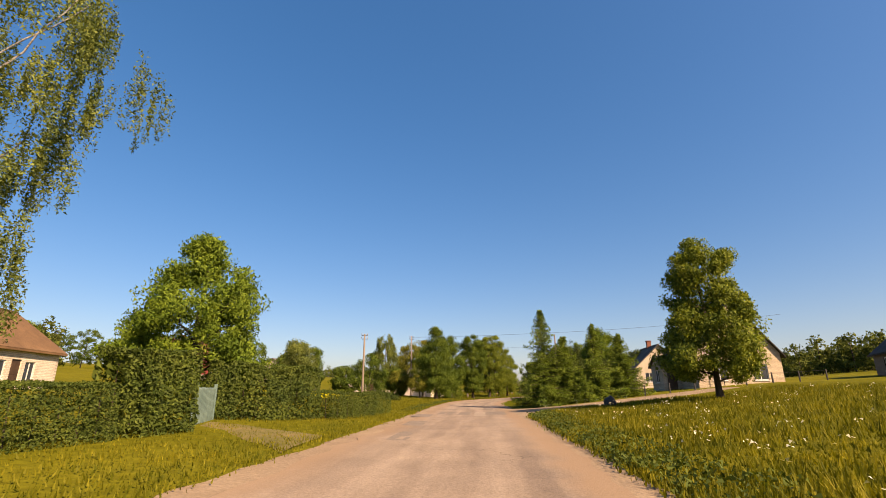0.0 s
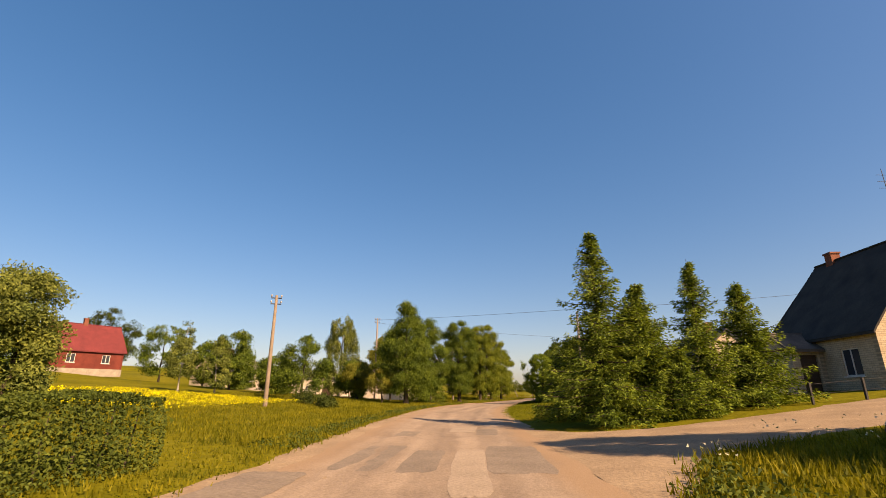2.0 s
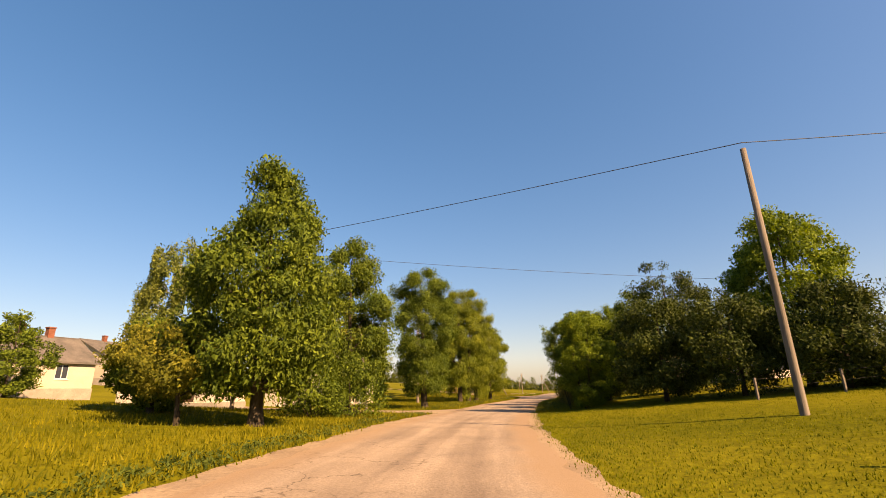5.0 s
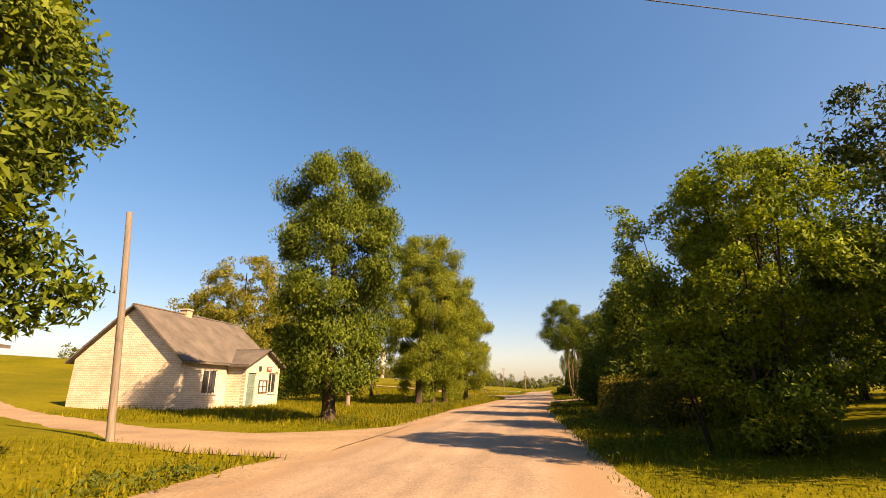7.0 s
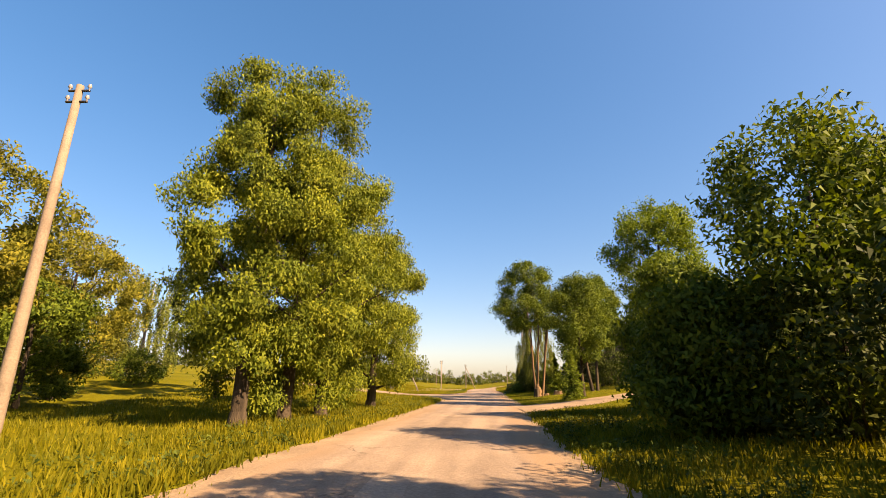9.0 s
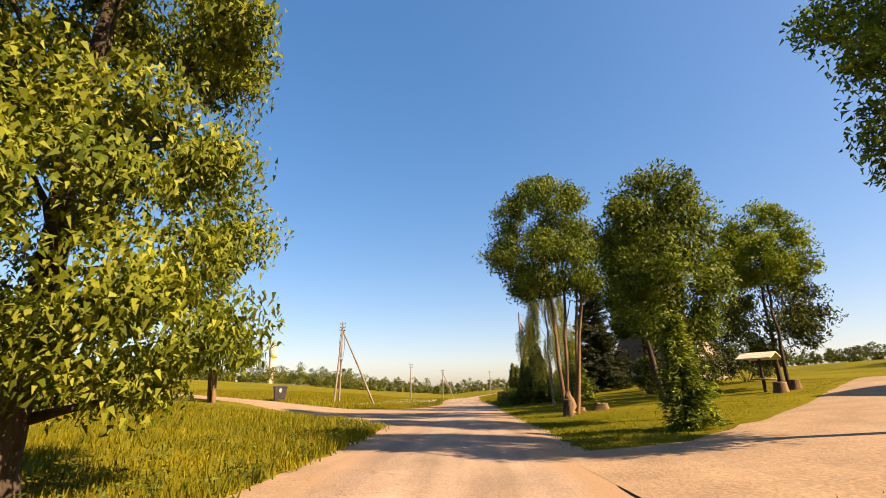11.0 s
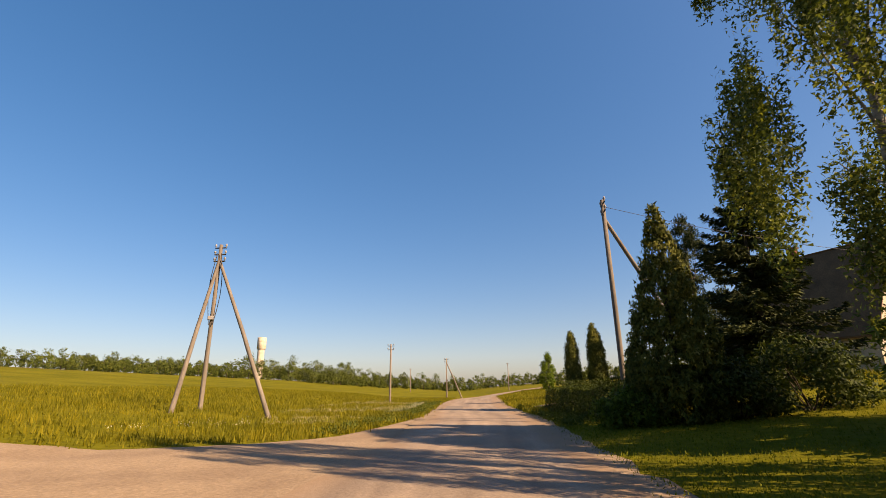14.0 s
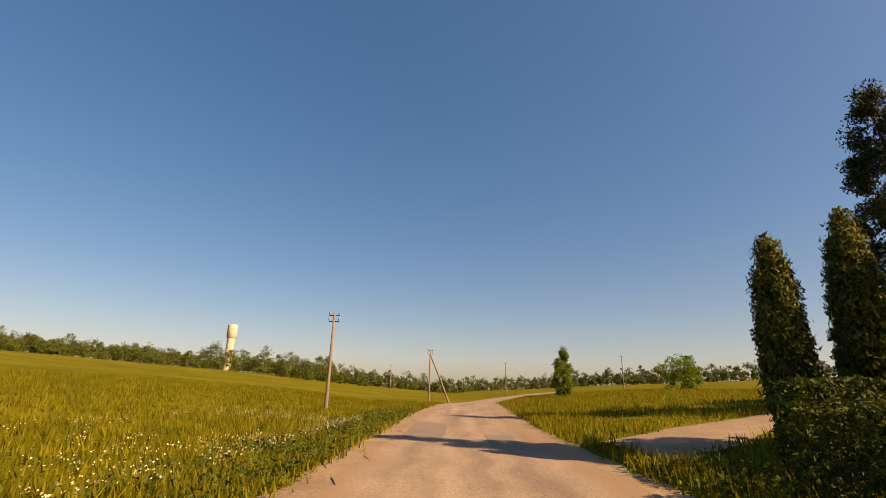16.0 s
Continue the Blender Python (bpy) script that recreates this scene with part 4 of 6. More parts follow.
house("village_house", 78.0, 186.0, -20, 9.0, 10.0, 4.2, 5.6, "dark-roofed house behind spruces", PLASTER, ROOF_DARK, front=((2, 1.0, 1.4, 1.5),), left=((2, 1.0, 1.4, 1.5), (6, 1.0, 1.4, 1.5)))

# ---- water tower ----
tower = thing("water_tower", 7.5, 405.0, "cream cylindrical water tower with a wider tank", "water tower", z=gz(7.5, 405) - 4)
TOWER_TOP = 27.4 - gz(7.5, 405) + 4
mesh_from("shaft", *tube_arrays([(0, 0, -1), (0, 0, TOWER_TOP - 5.6)], [1.65, 1.65], 24), WHITEWASH, tower, smooth=True)
mesh_from("tank", *tube_arrays([(0, 0, TOWER_TOP - 5.7), (0, 0, TOWER_TOP - 5.2), (0, 0, TOWER_TOP), (0, 0, TOWER_TOP + 0.3), (0, 0, TOWER_TOP + 0.35)], [1.65, 2.15, 2.15, 2.0, 0.01], 24), WHITEWASH, tower, smooth=True)

# ---- hedges ----
hedge("hedge", [(-11.0, 0.2), (-9.9, 6.0), (-9.3, 10.0), (-8.95, 13.0)], 1.35, 1.4, "dense dark green clipped garden hedge", seed=3, size=0.055, dens=700)
hedge("lilac_hedge", [(-9.1, 13.2), (-8.85, 14.6), (-8.7, 16.3)], 2.25, 1.7, "tall dark green lilac bushes beside a gate", seed=33, uneven=0.2, size=0.1, dens=420)
hedge("lilac_hedge", [(-10.2, 21.2), (-8.6, 21.7), (-7.4, 23.2), (-6.9, 25.0)], 2.3, 2.0, "rounded dark green lilac bushes by a gate", seed=4, uneven=0.2, size=0.1, dens=420)
hedge("hedge", [(-5.9, 24.4), (-4.9, 28.0), (-4.0, 33.2)], 1.25, 1.4, "long clipped green garden hedge", seed=5, size=0.055, dens=700)
hedge("hedge", [(46.61, 180.31), (45.54, 175.74), (44.47, 171.36)], 1.3, 1.6, "dark clipped hedge in front of a house", LEAF_DARK, seed=6, size=0.065, dens=620)
hedge("hedge", [(47.15, 180.93), (54.42, 181.76), (67.1, 182.73)], 1.5, 1.4, "dark clipped hedge beside a farm track", LEAF_DARK, seed=16)
hedge("hedge", [(18.77, 94.65), (19.68, 98.68), (20.7, 103.28)], 1.4, 2.2, "overgrown brownish-green roadside hedge", LEAF_BROWN, seed=7, uneven=0.65, size=0.07, dens=550)

# ---- trees, along the drive ----
ROUND = [(0, 0.55), (0.2, 0.9), (0.5, 1.0), (0.75, 0.8), (0.92, 0.45), (1, 0.12)]
CONE = [(0, 0.7), (0.15, 1.0), (0.4, 0.92), (0.65, 0.65), (0.85, 0.38), (1, 0.08)]
EGG = [(0, 0.6), (0.25, 0.95), (0.45, 1.0), (0.7, 0.85), (0.88, 0.6), (1, 0.2)]

LIME = [(0, 0.6), (0.25, 0.97), (0.45, 1.0), (0.7, 0.88), (0.88, 0.74), (1, 0.36)]


def scaled(p, r):
    return [(a, b * r) for a, b in p]


leafy_tree("birch_tree", -12.5, 10.8, 14.0, [(0, 1.6), (0.25, 1.9), (0.45, 2.2), (0.62, 2.9), (0.75, 4.4), (0.9, 3.4), (1, 1.0)], "birch with hanging branches at a garden", LEAF_BIRCH, BARK_BIRCH, 0.22, 420, 130, 0.45, 0.095, droop=1.5, seed=11)
leafy_tree("fruit_tree", -12.5, 23.6, 8.9, scaled(CONE, 3.55), "bushy bright green plum tree behind the hedge", LEAF_WILLOW, BARK, 0.08, 620, 100, 0.6, 0.16, seed=12, lump=0.5, shell=0.25)
leafy_tree("pear_tree", 16.2, 28.2, 9.5, [(0, 2.1), (0.15, 2.9), (0.4, 2.5), (0.7, 1.9), (0.9, 1.5), (1, 0.6)], "round green pear tree standing on a lawn", LEAF, BARK, 0.13, 460, 120, 0.6, 0.16, trunk=0.2, seed=13, lump=0.4)
for k, (sx, sy, sh_, sr, dn, lb) in enumerate(((9.4, 44.0, 8.7, 2.5, 1.1, "bright green young spruce at the roadside"), (11.4, 44.2, 6.1, 2.2, 1.2, "bushy bright green young spruce beside another"),
                                               (14.4, 44.8, 7.2, 1.9, 0.9, "young spruce with a sharp tip"), (9.3, 49.0, 4.09, 1.61, 1.2, "small bushy spruce by the road"), (17.2, 45.6, 5.94, 2.3, 1.1, "bushy spruce in front of a house"),
                                               (12.5, 43.3, 2.75, 1.37, 1.1, "low yellowish young spruce at a driveway"))):
    spruce("spruce_tree", sx, sy, sh_, sr, lb, NEEDLE, 21 + k, dens=dn * 1.25, size=0.15, power=0.95, ragged=0.75)
leafy_tree("birch_tree", -10.6, 89.6, 11.43, scaled(EGG, 2.66), "tall grey-green birch behind a verge", LEAF_BIRCH, BARK_BIRCH, 0.1, 420, 80, 0.6, 0.17, droop=0.9, seed=14)
leafy_tree("apple_tree", -3.4, 76.4, 3.57, scaled(ROUND, 1.7), "small apple tree with a thin trunk", LEAF_YELLOW, BARK, 0.25, 90, 70, 0.45, 0.14, trunk=0.1, seed=15)
leafy_tree("linden_tree", -0.85, 77.4, 11.3, scaled(CONE, 3.0), "broad conical tree with drooping olive leaves", LEAF_MID, BARK, 0.12, 520, 100, 0.7, 0.17, trunk=0.28, seed=16, lump=0.2, gather=0.2, hang=0.6)
leafy_tree("apple_tree", -6.9, 81.4, 4.29, scaled(ROUND, 2.15), "old apple tree with a pale trunk", LEAF_YELLOW, BARK, 0.3, 140, 80, 0.5, 0.13, trunk=0.14, seed=17)
leafy_tree("linden_tree", 1.5, 87.6, 11.0, [(0, 1.2), (0.12, 1.6), (0.25, 2.4), (0.5, 2.4), (0.75, 1.8), (0.92, 1.1), (1, 0.4)], "slender upright tree with sparse crown", LEAF_MID, BARK, 0.07, 430, 120, 0.6, 0.15, trunk=0.2, seed=18, lump=0.45)
leafy_tree("linden_tree", -3.3, 85.6, 8.6, scaled(EGG, 2.2), "smaller light green roadside tree", LEAF, BARK, 0.1, 160, 80, 0.6, 0.16, trunk=0.14, seed=19)
shrub("shrub", 1.9, 85.4, 3.0, 1.8, "leafy suckers round roadside trunks", LEAF_MID, 31)
shrub("shrub", 0.0, 83.8, 2.4, 1.6, "leafy suckers round roadside trunks", LEAF_MID, 32)
leafy_tree("linden_tree", 6.7, 103.2, 13.2, [(0, 1.5), (0.12, 2.2), (0.35, 2.7), (0.65, 2.75), (0.85, 2.2), (1, 0.9)], "full round linden beside the shop", LEAF_MID, BARK, 0.1, 780, 125, 0.7, 0.135, trunk=0.32, seed=41, hang=0.7, gather=0.42, lump=0.45, shell=0.4)
for k, (lx, ly, lh, lr) in enumerate(((12.1, 121.8, 15.2, 2.9), (13.5, 124.2, 15.59, 3.34), (15.0, 127.0, 14.21, 3.27), (18.0, 133.0, 11.05, 2.85))):
    leafy_tree("linden_tree", lx, ly, lh, scaled(LIME, lr), "tall yellow-green linden in a roadside row", LEAF, BARK, (0.1, 0.04, 0.09, 0.11)[k], 500, 150, 0.7, 0.13, trunk=0.3, seed=42 + k, lump=0.55, hang=0.7, gather=0.48, shell=0.5, group="lindens in a row")
leafy_tree("maple_tree", 7.6, 141.1, 13.2, scaled(ROUND, 4.1), "dark round maple in the meadow", LEAF_DARK, BARK, 0.3, 180, 80, 0.7, 0.22, trunk=0.2, seed=50)
leafy_tree("willow_tree", -6.0, 133.0, 15.2, scaled(ROUND, 6.5), "old yellowish willow behind the shop", LEAF_YELLOW, BARK, 0.2, 380, 80, 0.8, 0.24, seed=51)
leafy_tree("willow_tree", -9.0, 152.0, 14.5, scaled(ROUND, 6.5), "old yellowish tree with a thin crown", LEAF_YELLOW, BARK_WARM, 0.25, 220, 80, 0.8, 0.24, seed=52)
leafy_tree("birch_tree", -4.0, 160.0, 11.5, scaled(EGG, 4.2), "weeping birch with hanging twigs", LEAF_BIRCH, BARK_BIRCH, 0.15, 320, 80, 0.5, 0.2, droop=2.2, seed=53)
leafy_tree("linden_tree", -15.0, 158.0, 8.0, scaled(ROUND, 5.0), "dark bushy tree at the meadow edge", LEAF_DARK, BARK, 0.08, 160, 80, 0.8, 0.25, seed=54)
leafy_tree("linden_tree", 15.9, 164.6, 17.4, [(0, 2.2), (0.07, 4.6), (0.17, 3.6), (0.25, 0.8), (0.4, 0.7), (0.6, 1.7), (0.85, 2.0), (1, 0.7)], "tall tree with several bare stems by a side road", LEAF_MID, BARK_WARM, 0.14, 250, 100, 0.75, 0.2, trunk=0.25, seed=55,
           stems=((0.1, 0, 0.16, -0.4, 0.3), (-0.2, 0.1, 0.15, -1.6, 0.4), (0.1, -0.2, 0.14, -0.9, -0.7)), lump=0.5, turn=0, lean=(-1.6, 0.0))
leafy_tree("garden_tree", -2.7, 140.9, 12.5, scaled(ROUND, 4.4), "broad brownish-green tree past the shop", LEAF_YELLOW, BARK, 0.1, 260, 80, 0.8, 0.22, trunk=0.2, seed=56, lump=0.45)
leafy_tree("garden_tree", -1.1, 134.26, 7.34, scaled(ROUND, 2.93), "dark bushy tree past the shop", LEAF_MID, BARK, 0.06, 200, 80, 0.7, 0.2, trunk=0.16, seed=57, lump=0.45)
shrub("shrub", -0.7, 150.3, 3.2, 2.2, "rounded dark bush in the meadow", LEAF_MID, 58, 4000, 0.18)
# right side
leafy_tree("willow_tree", 28.06, 83.34, 10.77, scaled(EGG, 2.92), "bright yellow-green willow behind a lawn", LEAF_WILLOW, BARK, 0.08, 420, 90, 0.75, 0.2, seed=61)
for k, (lx, ly, lh, lr, lf) in enumerate(((21.04, 86.39, 6.4, 2.5, LEAF_DARK), (21.4, 95.6, 6.6, 1.7, LEAF_DARK), (23.67, 82.95, 5.59, 2.45, LEAF_DARK), (26.5, 79.36, 5.08, 2.36, LEAF_DARK), (31.87, 77.52, 5.74, 2.87, LEAF_DARK), (25.06, 91.8, 10.0, 3.3, LEAF_DARK), (31.58, 95.06, 8.26, 3.12, LEAF_DARK), (28.15, 97.59, 7.39, 2.99, LEAF_MID),
                                          (26.4, 100.4, 9.4, 2.0, LEAF_MID), (22.0, 103.0, 8.33, 1.82, LEAF_MID), (26.3, 110.96, 8.4, 2.1, LEAF_MID), (24.68, 113.22, 3.86, 1.68, LEAF_MID), (30.45, 111.44, 7.41, 2.41, LEAF_DARK), (29.95, 118.55, 5.0, 2.2, LEAF_MID), (32.43, 115.53, 5.0, 2.0, LEAF_MID))):
    leafy_tree("thicket_tree", lx, ly, lh, scaled(EGG, lr), "dense roadside tree leafy to the ground", lf, BARK, 0.04, 215, 90, 0.72, 0.165, trunk=0.14, seed=62 + k, group="roadside thicket", lump=0.4)
leafy_tree("willow_bush", 17.3, 89.8, 6.5, [(0, 0.9), (0.2, 1.55), (0.45, 2.05), (0.7, 2.0), (0.9, 1.45), (1, 0.8)], "feathery upright willow bush at the road edge", LEAF_WILLOW, BARK, 0.02, 520, 120, 0.34, 0.095, trunk=0.1, limbs=22, seed=60, lump=0.8, hang=-0.2, gather=0.22,
           stems=((0.2, 0, 0.06, 1.0, 0.3), (-0.2, 0.1, 0.06, -1.0, 0.4), (0.1, -0.2, 0.06, 0.4, -0.9), (0, 0.2, 0.06, 0.1, 1.1), (0, 0, 0.06, -0.3, -0.3)))
leafy_tree("willow_bush", 16.4, 90.6, 6.2, scaled(EGG, 0.6), "thin young willow shoots beside a bush", LEAF_WILLOW, BARK, 0.42, 44, 70, 0.24, 0.085, trunk=0.04, limbs=12, seed=59, lump=0.8, hang=-0.2, turn=0, lean=(-1.5, 0.3), stems=((0.0, 0.0, 0.035, -1.2, 0.3), (0.1, 0.1, 0.03, -0.8, 0.5)))
leafy_tree("ash_tree", 37.1, 129.2, 13.28, scaled(EGG, 2.8), "tall ash with a bright green top", LEAF_WILLOW, BARK, 0.38, 300, 100, 0.75, 0.17, trunk=0.25, seed=75, lump=0.5)
# added to throw shade on the lawn; mostly out of view itself
leafy_tree("garden_tree", 51.86, 147.9, 10.77, scaled(EGG, 3.0), "dark leafy tree added to shade a garden lawn", LEAF_DARK, BARK, 0.12, 220, 80, 0.75, 0.2, trunk=0.16, seed=73)
leafy_tree("apple_tree", 48.5, 144.8, 11.2, scaled(ROUND, 2.5), "light garden tree on the lawn", LEAF_WILLOW, BARK, 0.52, 260, 80, 0.55, 0.17, trunk=0.12, seed=76)
leafy_tree("linden_tree", 36.6, 148.4, 14.04, scaled(EGG, 3.2), "cluster of tall stems with a high crown", LEAF_MID, BARK_WARM, 0.48, 330, 110, 0.8, 0.17, trunk=0.2, seed=77, gather=0.3, turn=0, lean=(-1.0, 0.2), limbs=14,
           stems=((-0.25, 0.1, 0.135, -0.6, 0.8), (0.05, 0.22, 0.14, 1.0, 0.9), (0.34, -0.12, 0.13, 2.0, -0.2), (0.55, 0.25, 0.12, 2.5, 1.4)), lump=0.5, bole=1.3)
leafy_tree("ash_tree", 36.9, 140.2, 10.4, scaled(EGG, 2.35), "leafy ash at the edge of a lawn", LEAF_MID, BARK, 0.3, 300, 100, 0.7, 0.16, trunk=0.16, seed=70, lump=0.5)
spruce("spruce_tree", 34.2, 137.4, 3.8, 1.0, "bushy young spruce at a lawn edge", NEEDLE, 74, dens=0.9, size=0.16)
leafy_tree("ash_tree", 42.6, 147.6, 12.5, scaled(EGG, 2.64), "forked ash with two long stems on the lawn", LEAF_MID, BARK, 0.52, 130, 90, 0.7, 0.17, trunk=0.2, seed=78, gather=0.4, turn=0, lean=(-0.5, 0.0),
           stems=((-0.25, 0, 0.2, -1.9, 0.3), (0.3, 0, 0.18, 0.9, 0.4)), lump=0.5)
leafy_tree("maple_tree", 50.6, 158.6, 14.1, scaled(EGG, 3.23), "dark egg-shaped maple on the lawn", LEAF_MID, BARK, 0.36, 380, 100, 0.75, 0.23, trunk=0.22, seed=79)
leafy_tree("birch_tree", 41.6, 159.0, 15.0, [(0, 1.2), (0.18, 1.75), (0.38, 2.2), (0.5, 1.55), (0.62, 1.85), (0.8, 1.1), (0.9, 0.6), (1, 0.2)], "weeping birch with a white trunk by the road", LEAF_BIRCH, BARK_BIRCH, 0.14, 470, 140, 0.34, 0.085, trunk=0.12, droop=1.7, seed=80, lump=0.7, gather=0.42, turn=0, lean=(-0.5, 0.0))
spruce("spruce_tree", 44.6, 160.6, 5.0, 1.4, "small dark spruce beside the birch", NEEDLE, 81, dens=0.7)
spruce("spruce_tree", 41.8, 157.1, 3.5, 1.15, "bushy brownish young spruce on the lawn", NEEDLE, 82, dens=0.75, size=0.1, gap=1.1, ragged=0.7)
spruce("spruce_tree", 39.4, 152.6, 3.5, 0.95, "thin young spruce standing on a lawn", NEEDLE, 72, dens=0.38, size=0.1, gap=1.5, ragged=0.7, bottom=0.3)
spruce("spruce_tree", 58.0, 176.0, 15.24, 3.93, "tall dark ragged spruce by a house", NEEDLE_DARK, 83)
columnar("thuja", 45.0, 168.6, 7.88, [(0, 1.59), (0.15, 1.83), (0.4, 1.36), (0.7, 0.7), (1, 0.09)], "dark broad conical thuja at the hedge", THUJA, 84, 20000, 0.145)
shrub("shrub", 46.0, 167.4, 1.85, 1.34, "dark rounded garden shrub", LEAF_DARK, 85)
shrub("shrub", 43.6, 169.2, 1.18, 1.09, "rounded broad-leaved shrub before a hedge", LEAF_MID, 86)
for k, (sx, sy, sh_, sr) in enumerate(((50.81, 156.59, 5.06, 2.08), (54.84, 157.39, 5.8, 2.25), (59.18, 156.77, 4.28, 2.33), (55.61, 164.24, 3.32, 1.85), (62.19, 165.77, 3.69, 2.14))):
    shrub("shrub", sx, sy, sh_, sr, "dark rounded garden shrub", LEAF_DARK, 130 + k, 6000, 0.17, group="dark garden shrubs")
shrub("shrub", 48.35, 166.69, 2.38, 1.87, "dark rounded garden shrub", LEAF_DARK, 87)
for k, (tx, ty, th_) in enumerate(((49.2, 182.6, 4.8), (50.9, 182.2, 4.65), (50.3, 181.7, 5.09))):
    columnar("columnar_thuja", tx, ty, th_, [(0, 0.3), (0.3, 0.48), (0.7, 0.38), (0.92, 0.2), (1, 0.03)], "narrow column-shaped dark green thuja", THUJA, 88 + k, 15000, 0.1, group="columnar thujas")
leafy_tree("pine_tree", 65.4, 188.2, 15.4, scaled(CONE, 2.8), "tall dark pine behind the hedge", NEEDLE_DARK, BARK_WARM, 0.12, 460, 80, 0.55, 0.17, trunk=0.22, seed=95, hang=-0.5, lump=0.6, gather=0.3)
leafy_tree("poplar_tree", 74.5, 234.5, 6.8, scaled(CONE, 1.4), "young slender poplar at a meadow edge", LEAF_WILLOW, BARK, 0.03, 170, 60, 0.45, 0.2, trunk=0.08, seed=96)
shrub("shrub", 92.0, 232.0, 5.0, 3.0, "round pale willow shrub beyond a track", LEAF_WILLOW, 97, 4000, 0.25)

leafy_tree("thicket_tree", 30.4, 120.4, 6.6, scaled(EGG, 2.5), "dense roadside tree leafy to the ground", LEAF_MID, BARK, 0.04, 260, 80, 0.75, 0.18, trunk=0.14, seed=59, group="roadside thicket", lump=0.45)
# this first bush is placed to put the verge grass in shade
shrub("shrub", 24.0, 106.2, 4.4, 2.3, "dark overgrown bush shading the road verge", LEAF_DARK, 98, 7000, 0.15)
shrub("shrub", 25.6, 110.4, 3.6, 2.2, "dark overgrown bush shading the road verge", LEAF_DARK, 99, 7000, 0.15)

# trees behind the gardens
leafy_tree("garden_tree", -11.7, 38.6, 4.9, scaled(EGG, 1.35), "feathery brownish-green tree behind a hedge", LEAF_BIRCH, BARK, 0.06, 260, 110, 0.5, 0.11, trunk=0.1, limbs=16, seed=139, lump=0.6, hang=-0.1)
for k, (sx, sy, sh_, sr, lf) in enumerate(((-58.0, 91.0, 6.0, 2.2, LEAF_WILLOW), (-50.5, 76.0, 6.4, 2.8, LEAF_WILLOW), (-30.5, 92.5, 6.4, 2.4, LEAF_MID), (-80.0, 106.0, 9.0, 4.0, LEAF_MID), (-88.0, 98.0, 9.5, 4.5, LEAF_WILLOW),
                                           (-28.0, 100.0, 7.2, 2.6, LEAF_MID), (-15.88, 79.4, 4.47, 2.14, LEAF_MID), (-7.59, 82.56, 4.71, 1.99, LEAF_MID))):
    leafy_tree("garden_tree", sx, sy, sh_, scaled(EGG, sr), "leafy green tree in a village garden", lf, BARK, 0.06, 170, 70, 0.6, 0.22, trunk=0.12, seed=140 + k, lump=0.45, group="garden trees")
leafy_tree("garden_tree", -23.2, 84.0, 7.4, scaled(EGG, 2.6), "bushy garden tree with a reddish side", LEAF_MID, BARK, 0.05, 200, 80, 0.7, 0.2, trunk=0.12, seed=101, lump=0.5)
leafy_tree("birch_tree", -22.4, 70.2, 7.0, scaled(CONE, 1.5), "young slender birch in a garden", LEAF_BIRCH, BARK_BIRCH, 0.1, 90, 70, 0.45, 0.18, trunk=0.08, seed=102)
leafy_tree("birch_tree", -19.28, 71.11, 5.52, scaled(CONE, 1.28), "young slender birch in a garden", LEAF_BIRCH, BARK_BIRCH, 0.1, 80, 70, 0.4, 0.18, trunk=0.08, seed=103)
leafy_tree("apple_tree", -10.55, 69.81, 6.02, scaled(ROUND, 2.65), "rounded green apple tree behind a verge", LEAF_MID, BARK, 0.1, 160, 80, 0.55, 0.17, trunk=0.12, seed=104)
leafy_tree("garden_tree", -67.0, 125.0, 13.6, scaled(ROUND, 5.5), "dark round tree behind the red house", LEAF_DARK, BARK, 0.1, 180, 70, 1.0, 0.32, trunk=0.25, seed=105)
leafy_tree("garden_tree", -37.0, 93.0, 8.4, scaled(ROUND, 3.4), "green garden tree in a meadow", LEAF_MID, BARK, 0.1, 150, 70, 0.7, 0.22, trunk=0.14, seed=106)
leafy_tree("garden_tree", -44.5, 80.0, 4.0, scaled(ROUND, 1.6), "small garden tree before the red house", LEAF_MID, BARK, 0.15, 110, 70, 0.6, 0.2, trunk=0.1, seed=107)
for k, (sx, sy, sh_, sr) in enumerate(((-5.85, 59.79, 0.85, 0.85), (-7.32, 62.08, 1.04, 1.13), (-8.88, 64.26, 0.98, 0.89))):
    shrub("shrub", sx, sy, sh_, sr, "low dark shrub in a meadow", LEAF_DARK, 120 + k, 1600, 0.12, group="low meadow shrubs")

# ---- far woods ----
def far_wood(name, pts, h, label, seed, mat=LEAF_FAR):
    """A far belt of trees: uneven crowns with trunks, as one mass."""
    rng = np.random.default_rng(seed)
    t = tagged(new(name), label, "woods", kind="stuff")
    leaf_p, leaf_o, trunks = [], [], []
    for x, y, k in pts:
        g = gz(x, y)
        hh = h * k
        r = hh * rng.uniform(0.28, 0.5)
        prof = [(0, r * 0.7), (0.3, r), (0.7, r * 0.75), (1, r * 0.12)]
        c, p, o = crown_points(rng, prof, 0.0, hh, int(28 * max(1.0, 2.2 * k - 1.2)), 22, hh * 0.14, 0.3, 0.5)
        leaf_o.append(o)
        leaf_p.append(p + np.array([x, y, g]))
        trunks.append(tube_arrays([(x, y, g - 0.5), (x, y, g + hh * 0.8)], [hh * 0.02, hh * 0.008], 5))
    tagged(mesh_from("foliage", *leaf_blades(rng, np.concatenate(leaf_p), h * 0.056, 0.95, out=np.concatenate(leaf_o)), mat, t), kind="stuff")
    tagged(mesh_from("trunk_wood", *joined(trunks), BARK, t), kind="stuff")
    return t


